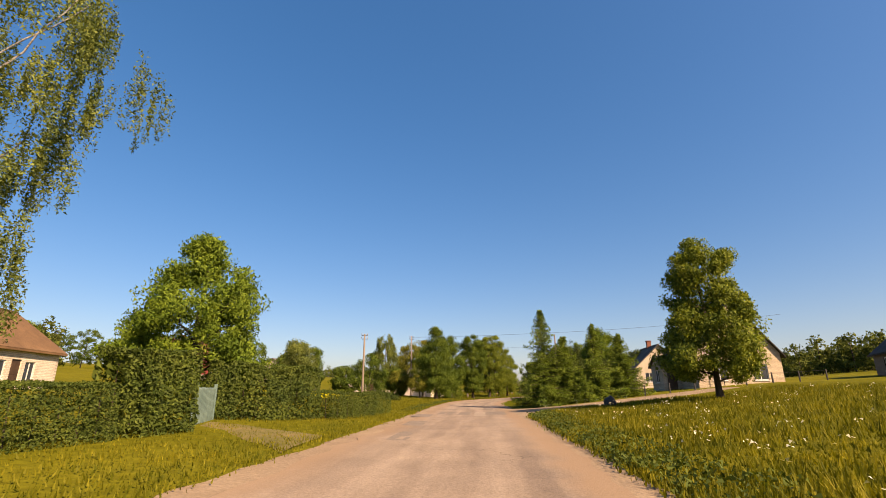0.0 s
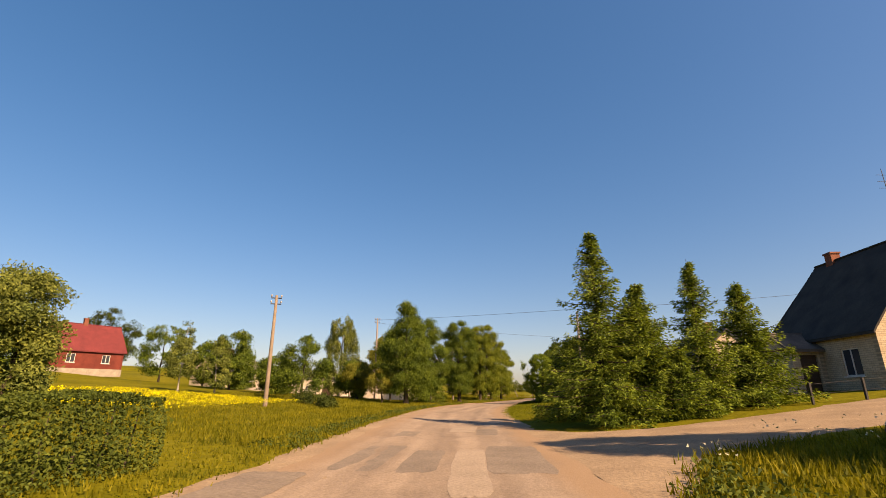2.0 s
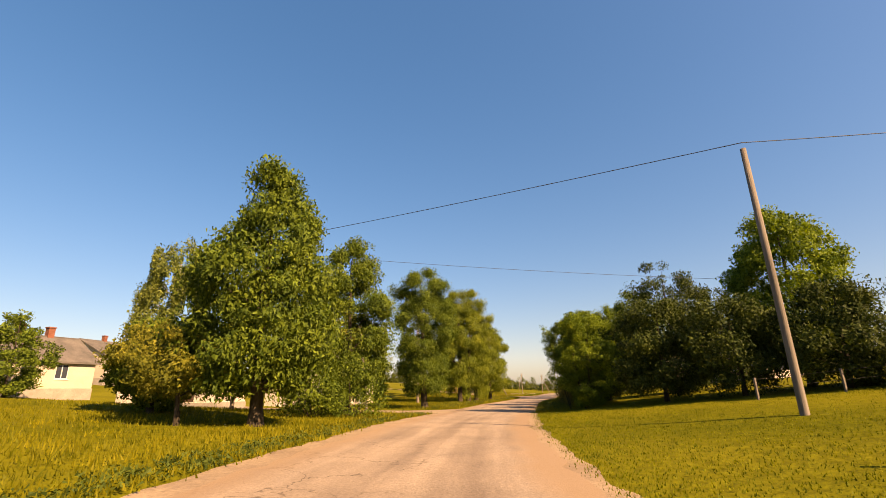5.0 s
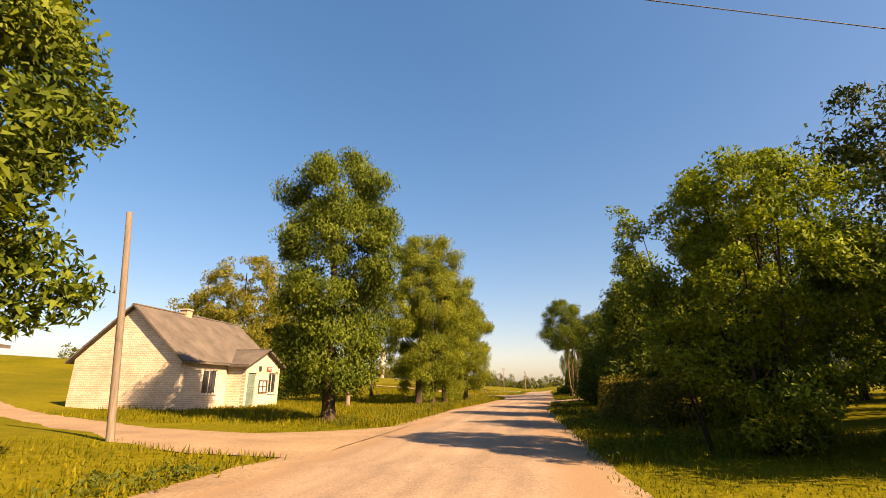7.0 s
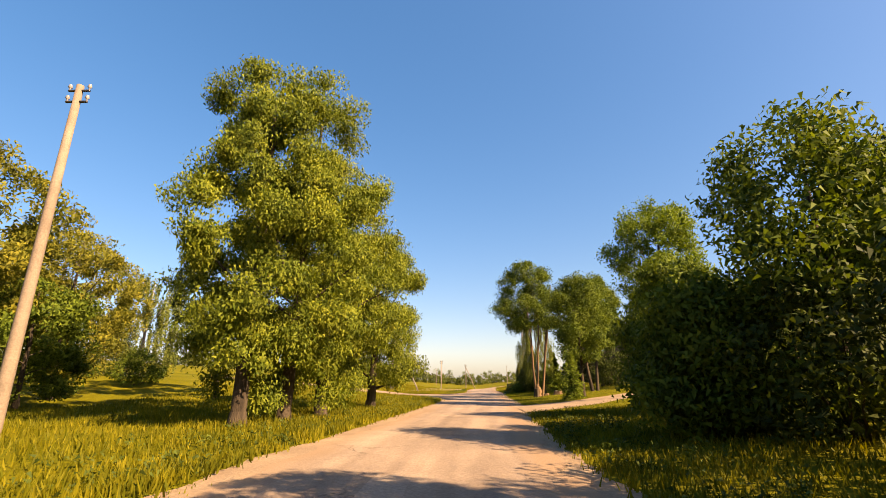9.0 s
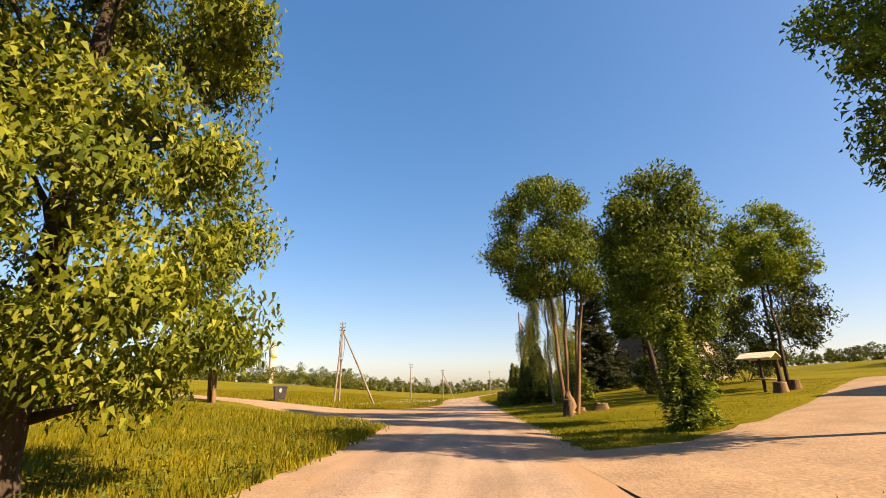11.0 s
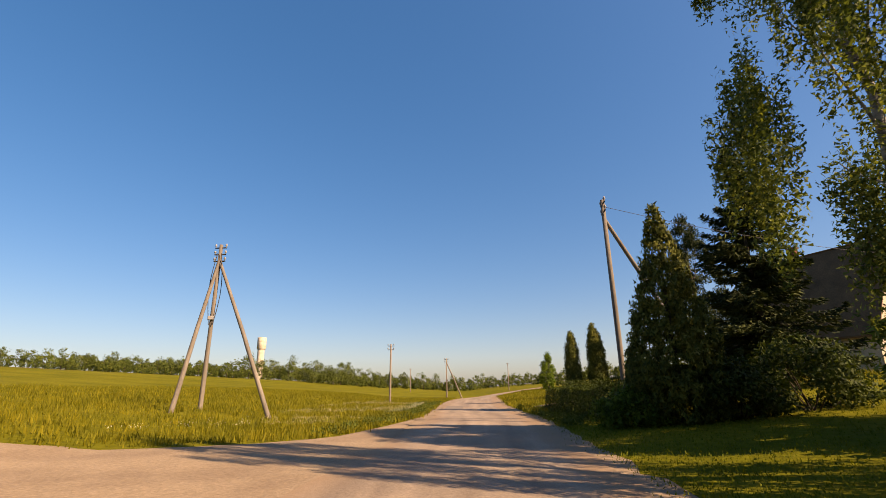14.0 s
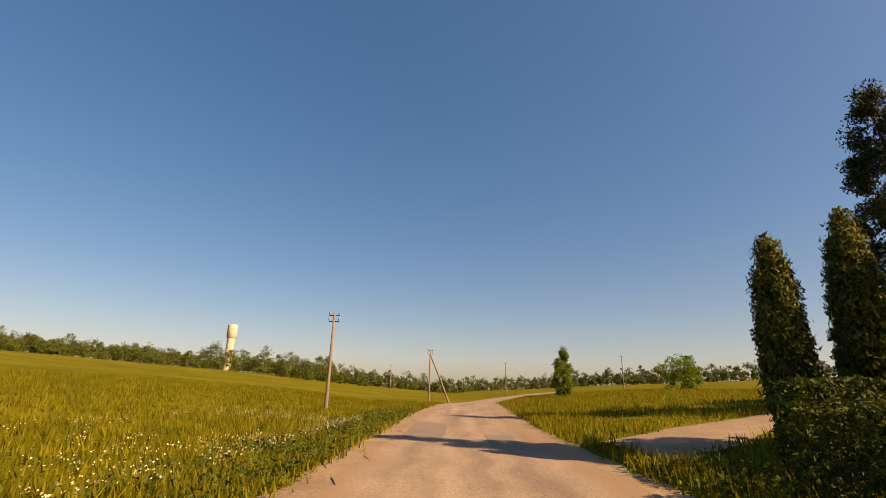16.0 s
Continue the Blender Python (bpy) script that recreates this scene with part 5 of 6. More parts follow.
rng0 = np.random.default_rng(5)
belt = []
for az in np.arange(-62, 62, 0.4):
    d = 330 + 40 * math.sin(az * 0.21) + rng0.uniform(-22, 22)
    a = radians(az + 17)
    belt.append((39 + d * math.sin(a), 175 + d * math.cos(a), rng0.uniform(0.6, 1.15)))
far_wood("far_woods", belt, 10.0, "far belt of mixed green woods on the horizon", 7)
belt = []
for az in np.arange(-44, -9, 0.5):
    d = 230 + rng0.uniform(-14, 14)
    a = radians(az + 17)
    belt.append((39 + d * math.sin(a), 175 + d * math.cos(a), rng0.uniform(0.75, 1.55) if -28 < az < -13 else rng0.uniform(0.35, 1.0)))
far_wood("field_edge_trees", belt, 8.0, "row of bushes and trees along a field", 8)
belt = []
for k in range(150):
    yy = -10 + k * 1.2 + rng0.uniform(-2, 2)
    belt.append((-112 - 25 * math.sin(yy * 0.05) + rng0.uniform(-8, 8) - max(0, yy - 100) * 0.4, yy, rng0.uniform(0.6, 1.2)))
far_wood("garden_trees", belt, 9.0, "trees behind the village gardens", 9)
belt = []
for k in range(110):
    yy = 10 + k * 1.5 + rng0.uniform(-2, 2)
    belt.append((62 + yy * 0.28 + rng0.uniform(-6, 8), yy, rng0.uniform(0.5, 1.1)))
far_wood("garden_trees", belt, 8.0, "trees behind the village gardens", 10)

# ---- side roads, drives, patches ----
ribbon("side_road", [(7.58, 91.74), (4.47, 92.58), (1.68, 94.76), (-4.82, 101.94), (-14.0, 110.4), (-24.0, 119.0)], [(10.62, 101.75), (8.34, 99.49), (5.38, 97.57), (1.32, 99.63), (-5.35, 105.81), (-13.0, 113.4), (-23.0, 122.5)], GRAVEL, "sandy side road past the shop", "side road", 0.035)
ribbon("driveway", [(5.93, 46.34), (7.4, 41.98), (9.9, 40.64), (13.53, 41.42), (18.95, 42.98), (24.58, 44.14)], [(4.71, 28.92), (7.63, 33.8), (11.01, 35.07), (13.74, 35.66), (17.96, 36.93), (24.7, 39.23)], GRAVEL, "sandy driveway to a village house", "driveway", 0.038)
ribbon("driveway", [(28.54, 136.37), (32.06, 135.02), (40.35, 138.6), (55.07, 145.73)], [(26.12, 128.01), (31.32, 129.11), (41.53, 134.17), (56.72, 141.53)], GRAVEL, "pale sandy driveway across a lawn", "driveway", 0.038)
ribbon("side_road", [(27.37, 143.35), (24.77, 149.09), (24.5, 153.48), (23.27, 156.05), (20.59, 161.6), (17.06, 167.92), (9.0, 176.5), (-2.0, 182.0)], [(39.0, 183.0), (37.2, 179.0), (35.4, 175.3), (34.3, 173.2), (33.0, 171.9), (31.3, 171.0), (29.3, 170.6), (26.8, 170.4), (23.5, 170.6), (20.3, 172.3), (11.3, 180.5), (-1.0, 186.8)], GRAVEL, "wide gravelled side road at a junction", "side road", 0.035, across=15)
ribbon("farm_track", [(46.94, 183.67), (50.78, 185.45), (57.5, 187.93), (68.9, 191.65)], [(48.36, 188.27), (52.69, 189.88), (58.5, 191.13), (68.72, 194.07)], GRAVEL, "bare sandy farm track beside a hedge", "track", 0.038)
ribbon("gate_drive", [(-8.5, 17.4), (-6.6, 15.6), (-3.98, 12.6)], [(-9.1, 19.7), (-6.36, 18.4), (-3.84, 17.2)], WORN, "worn bare grass before a garden gate", "driveway", 0.03, ragged=0.6)


def patch(s, lat_, ln, w, mat=PATCH, turn=0.0, seed=0):
    """A relaid piece of asphalt with an uneven outline, a few millimetres proud."""
    rng = np.random.default_rng(seed)
    n = 36
    th = np.linspace(0, 2 * np.pi, n, endpoint=False)
    k = (np.abs(np.cos(th)) ** 14 + np.abs(np.sin(th)) ** 14) ** (-1 / 14) * rng.uniform(0.94, 1.03, n)
    vs, sh_ = [], radians(turn)
    for q, r in zip(th, k):
        u, v = math.sin(q) * r * ln / 2, math.cos(q) * r * w / 2
        u, v = u + v * math.sin(sh_), v
        x, y = on_axis(S0 + s + u, lat_ + v)
        vs.append((x, y, gz(x, y) + 0.0465 + 0.0012 * (seed % 5)))
    x, y = on_axis(S0 + s, lat_)
    vs.append((x, y, gz(x, y) + 0.0465 + 0.0012 * (seed % 5)))
    f = [(j, (j + 1) % n, n) for j in range(n)]
    ob = mesh_from("road_patch", vs, f, mat)
    return tagged(ob, "darker relaid asphalt patch on the worn road", "road patch", "road patches", kind="structure")


PALE = rough_surface("pale_asphalt_patch", (0.214, 0.172, 0.126), (0.268, 0.216, 0.16), 1.2, 16.0, 0.6, 0.9)
for k, (s, lt, ln, w, m, tn) in enumerate(((35.6, -2.35, 4.7, 1.09, PATCH, 0), (35.0, -1.01, 3.7, 0.84, PATCH, 0), (35.6, 1.18, 5.0, 1.43, PATCH, 0), (34.0, 0.08, 6.3, 0.76, PALE, 0), (31.0, -3.53, 3.4, 1.09, PATCH, 20),
                                           (24.1, -3.02, 3.4, 1.01, PATCH, 30), (42.1, -2.52, 2.2, 0.76, PATCH, 5), (43.4, 0.50, 3.4, 0.84, PATCH, 0), (44.6, -0.50, 3.4, 1.09, PALE, 0), (51.6, -1.68, 1.8, 1.01, PATCH, 0), (50.2, 0.92, 2.0, 0.84, PALE, 0),
                                           (17.6, -2.69, 3.4, 0.67, PATCH, 15), (102.6, 0.67, 7.6, 0.67, PATCH, 0), (110.6, -1.18, 4.2, 0.67, PALE, 0), (157.6, 1.34, 3.4, 1.01, PATCH, 0),
                                           (200.6, -0.9, 7.0, 1.5, PATCH, 12), (196.6, 1.68, 4.2, 1.01, PATCH, 0))):
    patch(s, lt, ln, w, m, tn, k)

# ---- small things by the way ----
def bin_container(x, y, turn):
    """A wheeled waste container with a shallow lid."""
    t = thing("waste_container", x, y, "dark grey wheeled waste container with a pale sticker", "waste container", turn=turn)
    t.scale = (0.86, 0.86, 1.1)
    bm = bmesh.new()
    v = [bm.verts.new(p) for p in ((-0.55, -0.38, 0.22), (0.55, -0.38, 0.22), (0.55, 0.38, 0.22), (-0.55, 0.38, 0.22), (-0.68, -0.5, 1.2), (0.68, -0.5, 1.2), (0.68, 0.5, 1.2), (-0.68, 0.5, 1.2))]
    for q in ((3, 2, 1, 0), (0, 1, 5, 4), (1, 2, 6, 5), (2, 3, 7, 6), (3, 0, 4, 7), (4, 5, 6, 7)):
        bm.faces.new([v[k] for k in q])
    bmesh.ops.bevel(bm, geom=list(bm.edges), offset=0.04, segments=2, affect="EDGES")
    part("body", bm, BIN_GREY, t)
    boxed("rim", (-0.73, 0.73, -0.55, 0.55, 1.16, 1.24), BIN_GREY, t, bevel=0.02)
    v, f = [], []
    for a in range(9):
        th = math.pi * a / 8
        for xx in (-0.7, 0.7):
            v.append((xx, -0.5 * math.cos(th), 1.25 + 0.07 * math.sin(th)))
    for a in range(8):
        f.append((2 * a, 2 * a + 1, 2 * a + 3, 2 * a + 2))
    lid = mesh_from("lid", v, f, BIN_GREY, t, smooth=True)
    for xx in (-0.7, 0.7):
        th = np.linspace(0, np.pi, 9)
        vv = [(xx, -0.5 * math.cos(q), 1.25 + 0.07 * math.sin(q)) for q in th]
        mesh_from("lid_end", vv, [list(range(9))], BIN_GREY, lid)
    lp = [(-0.1, -0.49, 1.1), (0.1, -0.49, 1.1), (0.1, -0.475, 0.92), (0.16, -0.475, 0.92), (0.0, -0.462, 0.76), (-0.16, -0.475, 0.92), (-0.1, -0.475, 0.92)]
    solid("sticker", (lp, [(p[0], p[1] + 0.012, p[2]) for p in lp]), FRAME_WHITE, t, "pale arrow-shaped sticker")
    for xx in (-0.5, 0.5):
        for yy in (-0.32, 0.32):
            wheel = mesh_from("wheel", *tube_arrays([(xx - 0.03, yy, 0.11), (xx - 0.029, yy, 0.11), (xx + 0.029, yy, 0.11), (xx + 0.03, yy, 0.11)], [0.01, 0.12, 0.12, 0.01], 12), METAL_DARK, t)
            mesh_from("hub", *tube_arrays([(xx - 0.04, yy, 0.11), (xx - 0.039, yy, 0.11), (xx + 0.039, yy, 0.11), (xx + 0.04, yy, 0.11)], [0.01, 0.08, 0.08, 0.01], 10), PORCELAIN, wheel, "pale wheel hub")
            boxed("caster", (xx - 0.02, xx + 0.02, yy - 0.03, yy + 0.03, 0.14, 0.24), METAL_DARK, t)
    for xx in (-0.78, 0.74):
        boxed("lift_pin", (xx, xx + 0.04, -0.06, 0.06, 1.08, 1.14), METAL_DARK, t)
    return t


bin_container(20.4, 173.4, 8)


def picket_gate(x, y, turn, n, w, h, label):
    """A gate of pointed pales on two rails between posts."""
    t = thing("garden_gate", x, y, label, "gate", turn=turn)
    for px in (-0.06, w + 0.06):
        boxed("post", (px - 0.06, px + 0.06, -0.06, 0.06, -0.2, h + 0.15), FRAME_BLUE, t, bevel=0.01)
    for z in (0.35, h - 0.35):
        boxed("rail", (0, w, 0.0, 0.04, z, z + 0.09), FRAME_BLUE, t)
    for k in range(n):
        a = w * (k + 0.15) / n
        b = w * (k + 0.85) / n
        lp = [(a, -0.025, 0.08), (b, -0.025, 0.08), (b, -0.025, h - 0.08), ((a + b) / 2, -0.025, h), (a, -0.025, h - 0.08)]
        solid("pale", (lp, [(p[0], -0.003, p[2]) for p in lp]), FRAME_BLUE, t)
    return t


picket_gate(-8.65, 17.15, 104, 16, 3.1, 1.35, "closed pale blue-green picket gate between hedges")


def fence_line(x0, y0, x1, y1, n, h, label, mat=CONCRETE):
    """Posts with two wires between them."""
    t = thing("fence", x0, y0, label, "fence", z=0.0)
    tops = []
    for k in range(n):
        u = k / (n - 1)
        px, py = (x1 - x0) * u, (y1 - y0) * u
        g = gz(x0 + px, y0 + py)
        bm = box(bmesh.new(), px - 0.05, px + 0.05, py - 0.05, py + 0.05, g - 0.2, g + h, 0.012)
        part("post", bm, mat, t)
        tops.append((px, py, g + h))
    for dz in (0.08, 0.5):
        mesh_from("fence_wire", *tube_arrays([(p[0], p[1], p[2] - dz) for p in tops], [0.008] * n, 4), METAL_DARK, t)
    return t


fence_line(18.41, 43.78, 33.0, 41.0, 8, 0.9, "low wire fence with thin posts before a house", METAL_DARK)
fence_line(12.56, 59.46, 13.5, 64.06, 4, 1.0, "short fence of white-topped posts", FRAME_WHITE)
fence_line(21.63, 79.36, 29.55, 75.82, 6, 1.0, "low garden fence before a thicket", WOOD_POLE)


def boulder(x, y, r, label, seed, mat=CONCRETE, tall=0.75):
    rng = np.random.default_rng(seed)
    bm = bmesh.new()
    bmesh.ops.create_icosphere(bm, subdivisions=3, radius=r)
    for v in bm.verts:
        v.co *= 1 + 0.25 * noise.noise(v.co / r * 1.3 + Vector((seed, 0, 0)))
        v.co.z *= tall
    me = bpy.data.meshes.new("boulder")
    bm.to_mesh(me)
    bm.free()
    me.materials.append(mat)
    ob = new("boulder", me)
    ob.location = (x, y, gz(x, y) + r * 0.35)
    return tagged(ob, label, "boulder")


boulder(11.24, 32.48, 0.4, "dark upright boulder beside a driveway", 3, METAL_DARK, 1.35)


def stump(x, y, r, h, label, seed, name="tree_stump", mat=BARK_WARM):
    rng = np.random.default_rng(seed)
    t = thing(name, x, y, label, "tree stump")
    n = 18
    th = np.linspace(0, 2 * np.pi, n, endpoint=False)
    k = rng.uniform(0.85, 1.15, n)
    rings = []
    for z, q in ((-0.15, 1.4), (0.06, 1.15), (h * 0.6, 1.0), (h, 0.97)):
        rings.append(np.stack([np.cos(th) * r * q * k, np.sin(th) * r * q * k, np.full(n, z) + (rng.uniform(-0.03, 0.05, n) if z == h else 0)], 1))
    v = np.concatenate(rings)
    f = [(a * n + j, a * n + (j + 1) % n, (a + 1) * n + (j + 1) % n, (a + 1) * n + j) for a in range(3) for j in range(n)]
    mesh_from("bark", v, f, mat, t)
    mesh_from("cut_face", rings[-1] * np.array([1, 1, 1]), [list(range(n))], WOOD_POLE if mat is BARK_WARM else mat, t, "sawn wood")
    return t


stump(39.33, 149.48, 0.42, 0.35, "low sawn tree stump on the lawn", 5)
stump(38.24, 150.01, 0.3, 0.22, "pale sawn tree stump on the lawn", 6)
stump(36.15, 147.95, 0.22, 0.85, "dark hollow stub beside tall stems", 9, mat=BARK)
stump(46.8, 144.0, 0.3, 0.55, "sawn stump seat in a garden", 7)
stump(48.62, 144.58, 0.3, 0.55, "sawn stump seat in a garden", 8)


def shelter(x, y, turn):
    """A small garden table under a little pitched roof on a post."""
    t = thing("garden_table", x, y, "rustic garden table under a small pale roof", "garden table", turn=turn)
    mesh_from("post", *tube_arrays([(0, 0, -0.1), (0, 0, 2.0)], [0.1, 0.08], 8), BARK, t)
    mesh_from("table_top", *tube_arrays([(0, 0, 0.7), (0, 0, 0.705), (0, 0, 0.77), (0, 0, 0.775)], [0.01, 0.65, 0.65, 0.01], 18), WOOD_POLE, t)
    for s in (-1, 1):
        lp = [(0, -0.9, 2.25), (s * 0.9, -0.9, 1.9), (s * 0.9, -0.9, 1.84), (0, -0.9, 2.19)]
        solid("roof", (lp, [(p[0], 0.9, p[2]) for p in lp]), WHITEWASH, t)
    return t


shelter(47.43, 145.42, 20)

# notices on the shop porch
for nm, lx, lz, w_, h_, m, lb in (("sign", 2.75, 2.6, 0.6, 0.36, SIGN_RED, "small red enamel sign with pale bars"), ("sign", 1.6, 2.6, 0.32, 0.36, METAL_DARK, "small dark sign plate"), ("notice_board", 1.75, 1.0, 1.2, 0.95, FRAME_BROWN, "notice board with papers behind mesh")):
    t = thing(nm, PORCH[0], PORCH[1], lb, "sign" if nm == "sign" else "notice board", z=0.4, turn=PORCH[2])
    boxed("plate", (lx, lx + w_, -0.06, -0.003, lz, lz + h_), m, t, bevel=0.008)
    if nm == "notice_board":
        for k in range(4):
            a = lx + 0.1 + 0.5 * (k % 2)
            boxed("paper", (a, a + 0.34, -0.068, -0.061, lz + 0.08 + 0.43 * (k // 2), lz + 0.42 + 0.43 * (k // 2)), FRAME_WHITE, t)
    elif m is SIGN_RED:
        for k in range(2):
            boxed("lettering_bar", (lx + 0.08, lx + w_ - 0.08, -0.066, -0.061, lz + 0.1 + 0.14 * k, lz + 0.16 + 0.14 * k), FRAME_WHITE, t)

# aerial mast by the big house
mast = thing("aerial_mast", 27.0, 45.9, "thin steel aerial mast standing against a gable", "aerial", z=1.7)
mesh_from("tube", *tube_arrays([(0, 0, -0.2), (0, 0, 6), (0, 0, 12.2)], [0.04, 0.03, 0.015], 6), METAL_DARK, mast)
for k in range(3):
    mesh_from("rod", *tube_arrays([(-0.4, 0, 11.0 + 0.4 * k), (0.4, 0, 11.0 + 0.4 * k)], [0.012, 0.012], 4), METAL_DARK, mast)

# ---- grass, weeds and flowers ----
def inside(px, py, poly):
    x, y = np.asarray(poly).T
    r = np.zeros(px.shape, bool)
    j = len(x) - 1
    for k in range(len(x)):
        with np.errstate(divide="ignore", invalid="ignore"):
            c = ((y[k] > py) != (y[j] > py)) & (px < (x[j] - x[k]) * (py - y[k]) / (y[j] - y[k] + 1e-12) + x[k])
        r ^= c
        j = k
    return r


CLEAR = ([(7.58, 91.74), (4.47, 92.58), (1.68, 94.76), (-4.82, 101.94), (-14.0, 110.4), (-24.0, 119.0), (-23.0, 122.5), (-13.0, 113.4), (-5.35, 105.81), (1.32, 99.63), (5.38, 97.57), (8.34, 99.49), (10.62, 101.75)],
         [(5.93, 46.34), (7.4, 41.98), (9.9, 40.64), (13.53, 41.42), (18.95, 42.98), (24.58, 44.14), (24.7, 39.23), (17.96, 36.93), (13.74, 35.66), (11.01, 35.07), (7.63, 33.8), (4.71, 28.92)],
         [(28.54, 136.37), (32.06, 135.02), (40.35, 138.6), (55.07, 145.73), (56.72, 141.53), (41.53, 134.17), (31.32, 129.11), (26.12, 128.01)],
         [(27.37, 143.35), (24.77, 149.09), (24.5, 153.48), (23.27, 156.05), (20.59, 161.6), (17.06, 167.92), (9.0, 176.5), (-2.0, 182.0), (-1.0, 186.8), (11.3, 180.5), (20.3, 172.3), (23.5, 170.6), (26.8, 170.4), (29.3, 170.6), (31.3, 171.0), (33.0, 171.9), (34.3, 173.2), (35.4, 175.3), (37.2, 179.0), (39.0, 183.0)],
         [(46.94, 183.67), (50.78, 185.45), (57.5, 187.93), (68.9, 191.65), (68.72, 194.07), (58.5, 191.13), (52.69, 189.88), (48.36, 188.27)])


def scatter(rng, n, s0, s1, d0, d1, side, fall=1.6):
    """Places on one side of the road, thickest at its edge, clear of the drives."""
    s = rng.uniform(s0, s1, n)
    edge = np.where(side < 0, -np.interp(s, *LEFT), np.interp(s, *RIGHT))
    d = edge + d0 + (d1 - d0) * rng.uniform(0, 1, n) ** fall
    x = np.interp(S0 + s, ARC, AXIS[:, 0])
    y = np.interp(S0 + s, ARC, AXIS[:, 1])
    dx = np.interp(S0 + s + 2, ARC, AXIS[:, 0]) - np.interp(S0 + s - 2, ARC, AXIS[:, 0])
    dy = np.interp(S0 + s + 2, ARC, AXIS[:, 1]) - np.interp(S0 + s - 2, ARC, AXIS[:, 1])
    ln = np.hypot(dx, dy)
    x, y = x + side * d * dy / ln, y - side * d * dx / ln
    ok = np.ones(n, bool)
    for p in CLEAR:
        ok &= ~inside(x, y, p)
    return x[ok], y[ok]


def blades(name, x, y, h, mat, label, rng, per=5, width=0.03, spread=0.1, category="grass"):
    """Tufts of bent blades."""
    n = len(x)
    z = height(x, y)
    b = np.repeat(np.stack([x, y, z], 1), per, 0)
    m = len(b)
    b[:, :2] += rng.normal(size=(m, 2)) * spread
    hh = np.repeat(h, per) * rng.uniform(0.55, 1.2, m)
    a = rng.uniform(0, 2 * np.pi, m)
    side = np.stack([np.cos(a), np.sin(a), np.zeros(m)], 1) * (width * rng.uniform(0.6, 1.4, m))[:, None]
    lean = rng.normal(size=(m, 3)) * 0.28
    lean[:, 2] = 1
    tip = b + lean * hh[:, None]
    v = np.stack([b - side, b + side, tip], 1).reshape(-1, 3)
    ob = mesh_from(name, v, np.arange(3 * m).reshape(m, 3), mat)
    return tagged(ob, label, category, kind="stuff")


def blooms(name, x, y, h, mat, label, rng, per=4, size=0.05, spread=0.08):
    """Small flower heads on the tops of the grass."""
    p = np.repeat(np.stack([x, y, height(x, y) + h], 1), per, 0)
    p += rng.normal(size=p.shape) * np.array([spread, spread, 0.04])
    ob = mesh_from(name, *leaf_blades(rng, p, size, 1.0, 0.0, 1.0), mat)
    return tagged(ob, label, "flowers", kind="stuff")


rg = np.random.default_rng(77)
ROUGH = ((-1, -10, 62, 0.1, 12, 11500, 0.13), (-1, 36, 92, 0.1, 22, 12500, 0.22), (-1, 100, 160, 0.1, 20, 15000, 0.34), (-1, 172, 240, 0.05, 34, 26000, 0.36),
         (1, -10, 36, 0.1, 18, 22000, 0.27), (1, 92, 130, 0.1, 6, 6000, 0.22), (1, 186, 260, 0.1, 26, 12000, 0.4))
for side, s0, s1, d0, d1, n, hgt in ROUGH:
    x, y = scatter(rg, n, s0, s1, d0, d1, side)
    hv = hgt * (0.75 + 0.5 * np.array([noise.noise((p * 0.25, q * 0.25, 1)) for p, q in zip(x, y)]))
    blades("rough_grass", x, y, np.maximum(hv, 0.06), FIELD if s0 > 160 else GRASS, "uncut yellow-green roadside grass", rg, 4, 0.014 + 0.022 * hgt, 0.19)
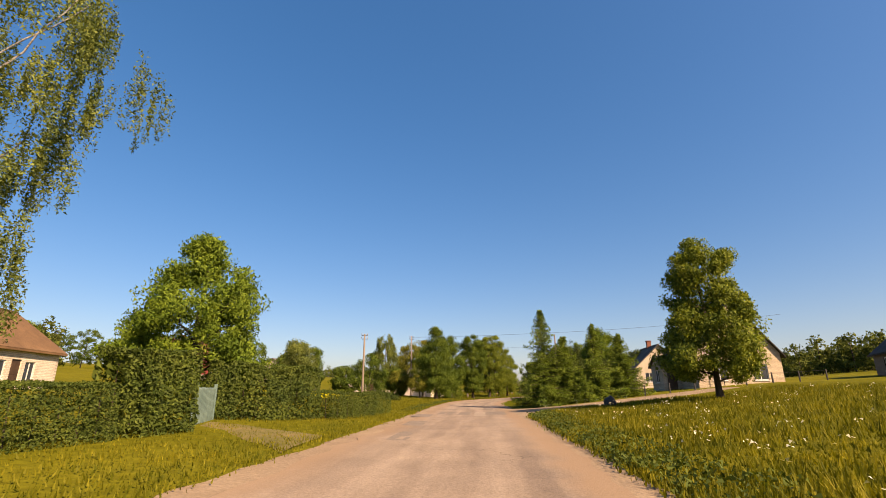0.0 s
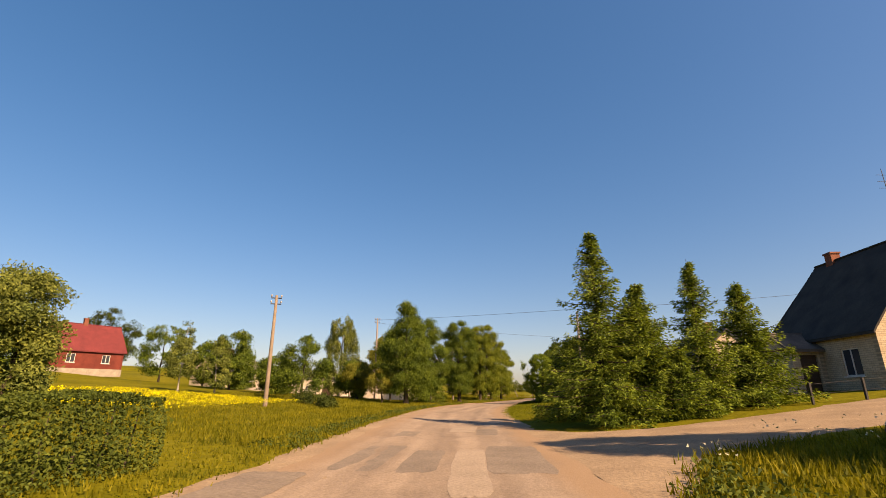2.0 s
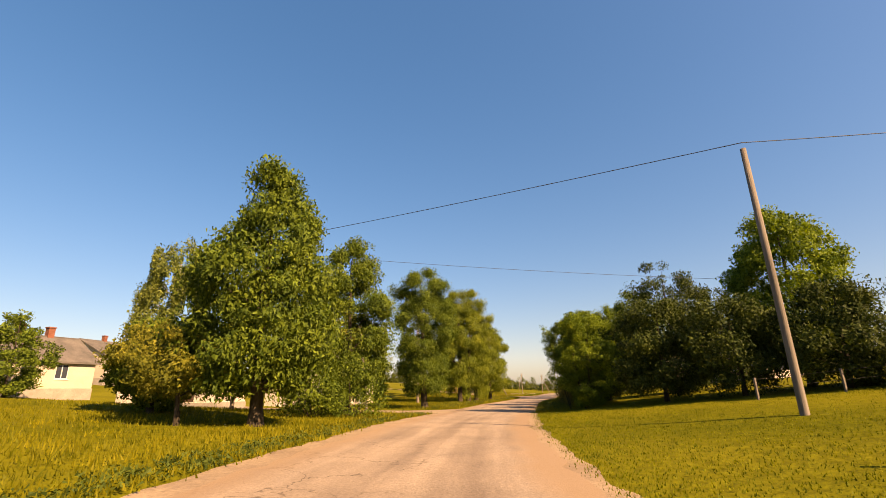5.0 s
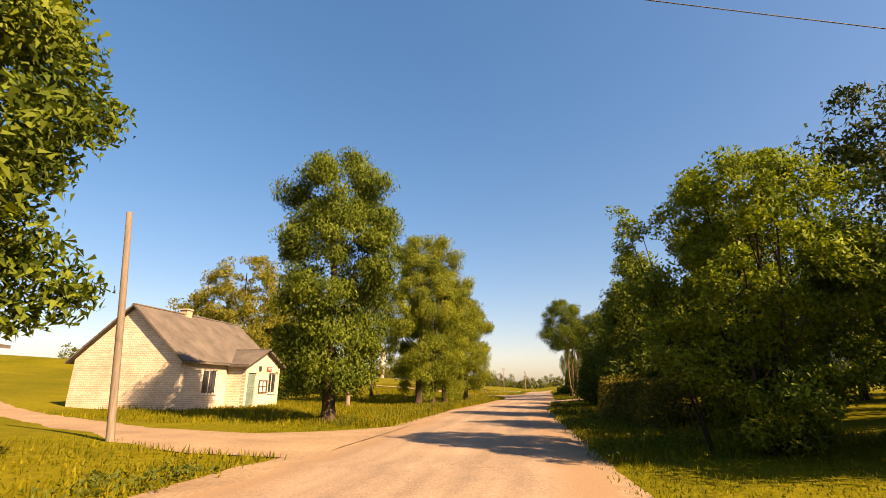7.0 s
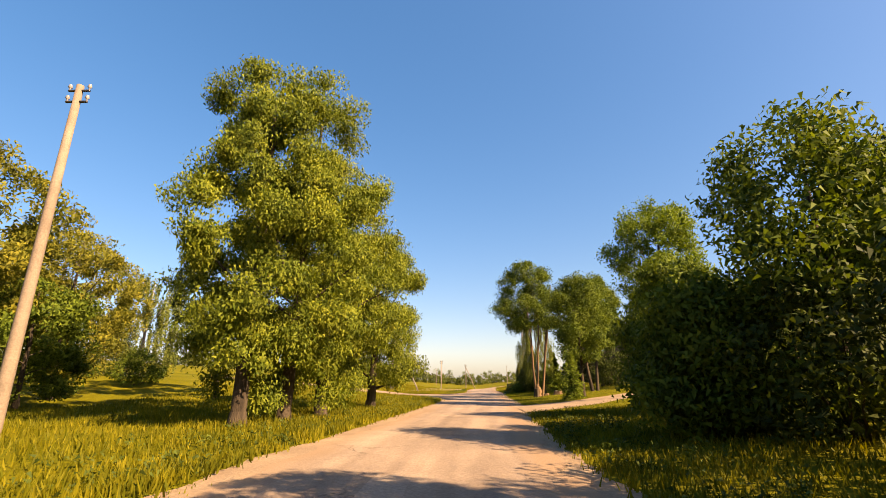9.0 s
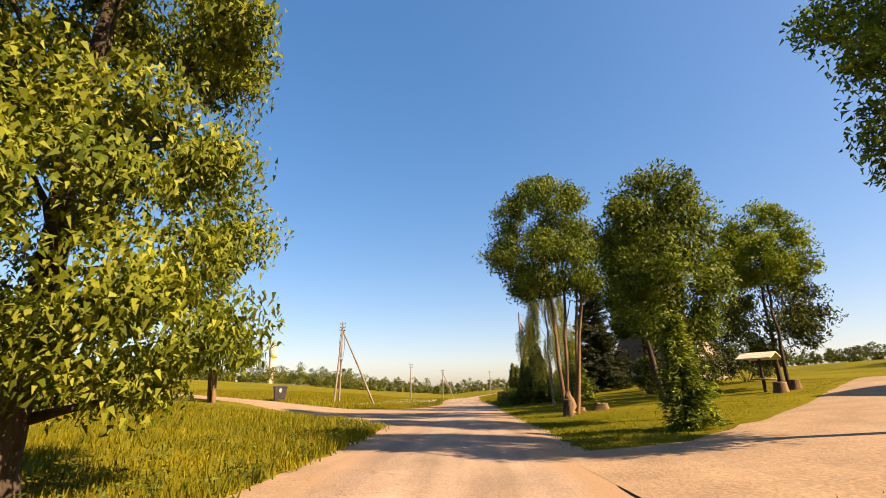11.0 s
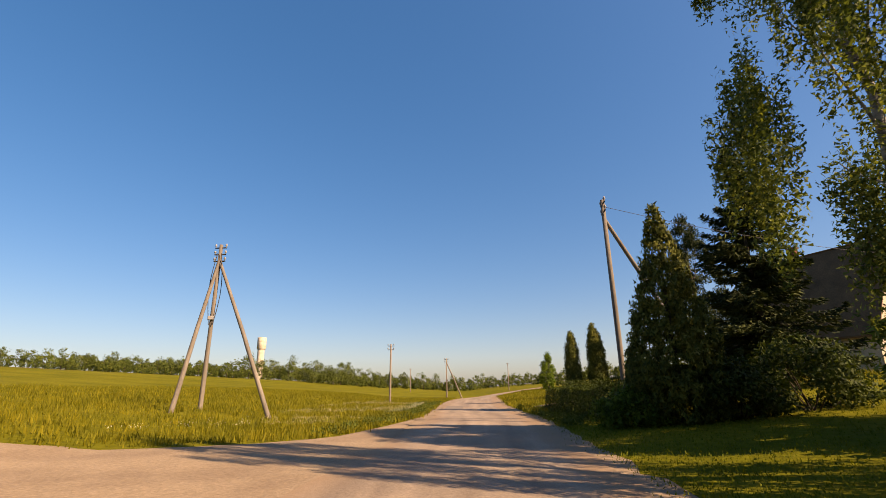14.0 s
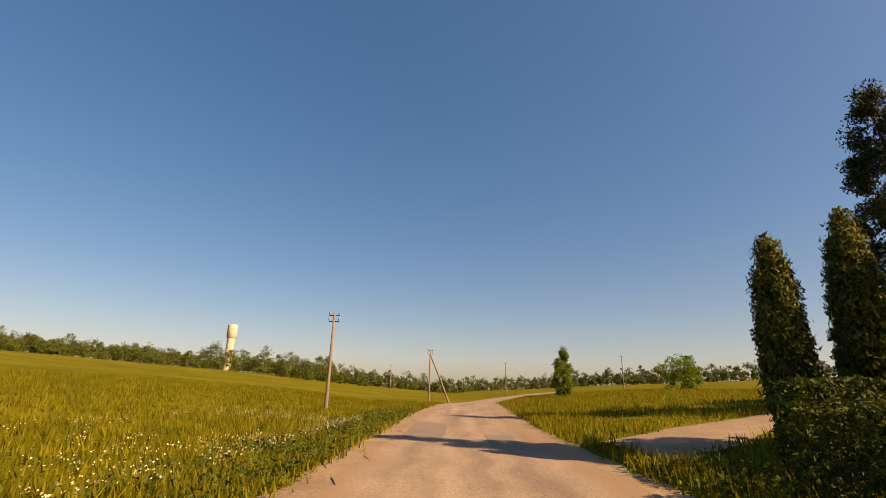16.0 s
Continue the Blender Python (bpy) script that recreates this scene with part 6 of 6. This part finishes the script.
for side, s0, s1, d0, d1, n in ((1, 52, 95, 0.0, 20, 18000), (1, 128, 190, 0.0, 22, 25000), (-1, 92, 112, 0.0, 8, 5500)):
    x, y = scatter(rg, n, s0, s1, d0, d1, side, 1.5)
    blades("lawn_grass", x, y, np.full(len(x), 0.055), LAWN, "short mown green grass", rg, 4, 0.011, 0.26)
for side, s0, s1, d0, d1, n, hgt in ((-1, 100, 150, 0.2, 4, 280, 0.3), (-1, 176, 215, 0.0, 2.2, 700, 0.3), (-1, 36, 90, 0.1, 1.2, 500, 0.15), (1, -6, 40, 0.0, 1.5, 900, 0.25), (1, 92, 130, 0.1, 2.5, 320, 0.25), (1, 178, 192, 0.1, 2.0, 400, 0.2)):
    x, y = scatter(rg, n, s0, s1, d0, d1, side)
    p = np.repeat(np.stack([x, y, height(x, y)], 1), 14, 0)
    p += np.abs(rg.normal(size=p.shape)) * np.array([0.14, 0.14, hgt * 0.5]) * np.where(rg.uniform(0, 1, p.shape) < 0.5, -1, 1) * np.array([1, 1, 0]) + np.array([0, 0, 1]) * rg.uniform(0.02, hgt, len(p))[:, None]
    ob = mesh_from("weeds", *leaf_blades(rg, p, 0.085, 0.6, 0.1, 0.3), WEED, smooth=False)
    tagged(ob, "leafy dark green weeds along the road edge", "weeds", kind="stuff")
x, y = scatter(rg, 800, 170, 205, 0.6, 7, -1)
keep = np.array([noise.noise((p * 0.2, q * 0.2, 9)) > 0.0 for p, q in zip(x, y)])
blooms("white_flowers", x[keep], y[keep], 0.5, WHITE_FLOWER, "white umbel flowers standing in the grass", rg, 8, 0.025, 0.1)
x, y = scatter(rg, 260, -4, 40, 1.0, 14, 1)
blooms("white_flowers", x, y, 0.5, WHITE_FLOWER, "white flowers in the rough grass", rg, 4, 0.05, 0.1)
x, y = scatter(rg, 2000, 40, 56, 6.8, 20, -1, 1.0)
blooms("yellow_flowers", x, y, 0.5, YELLOW, "bright yellow flowering rape in the grass", rg, 5, 0.05, 0.16)

# the plan above is drawn in paces of 0.88 m: bring it to metres
PACE = 0.88
for me in bpy.data.meshes:
    me.transform(Matrix.Scale(PACE, 4))
for ob in scene.objects:
    if ob is not cam:
        ob.location *= PACE
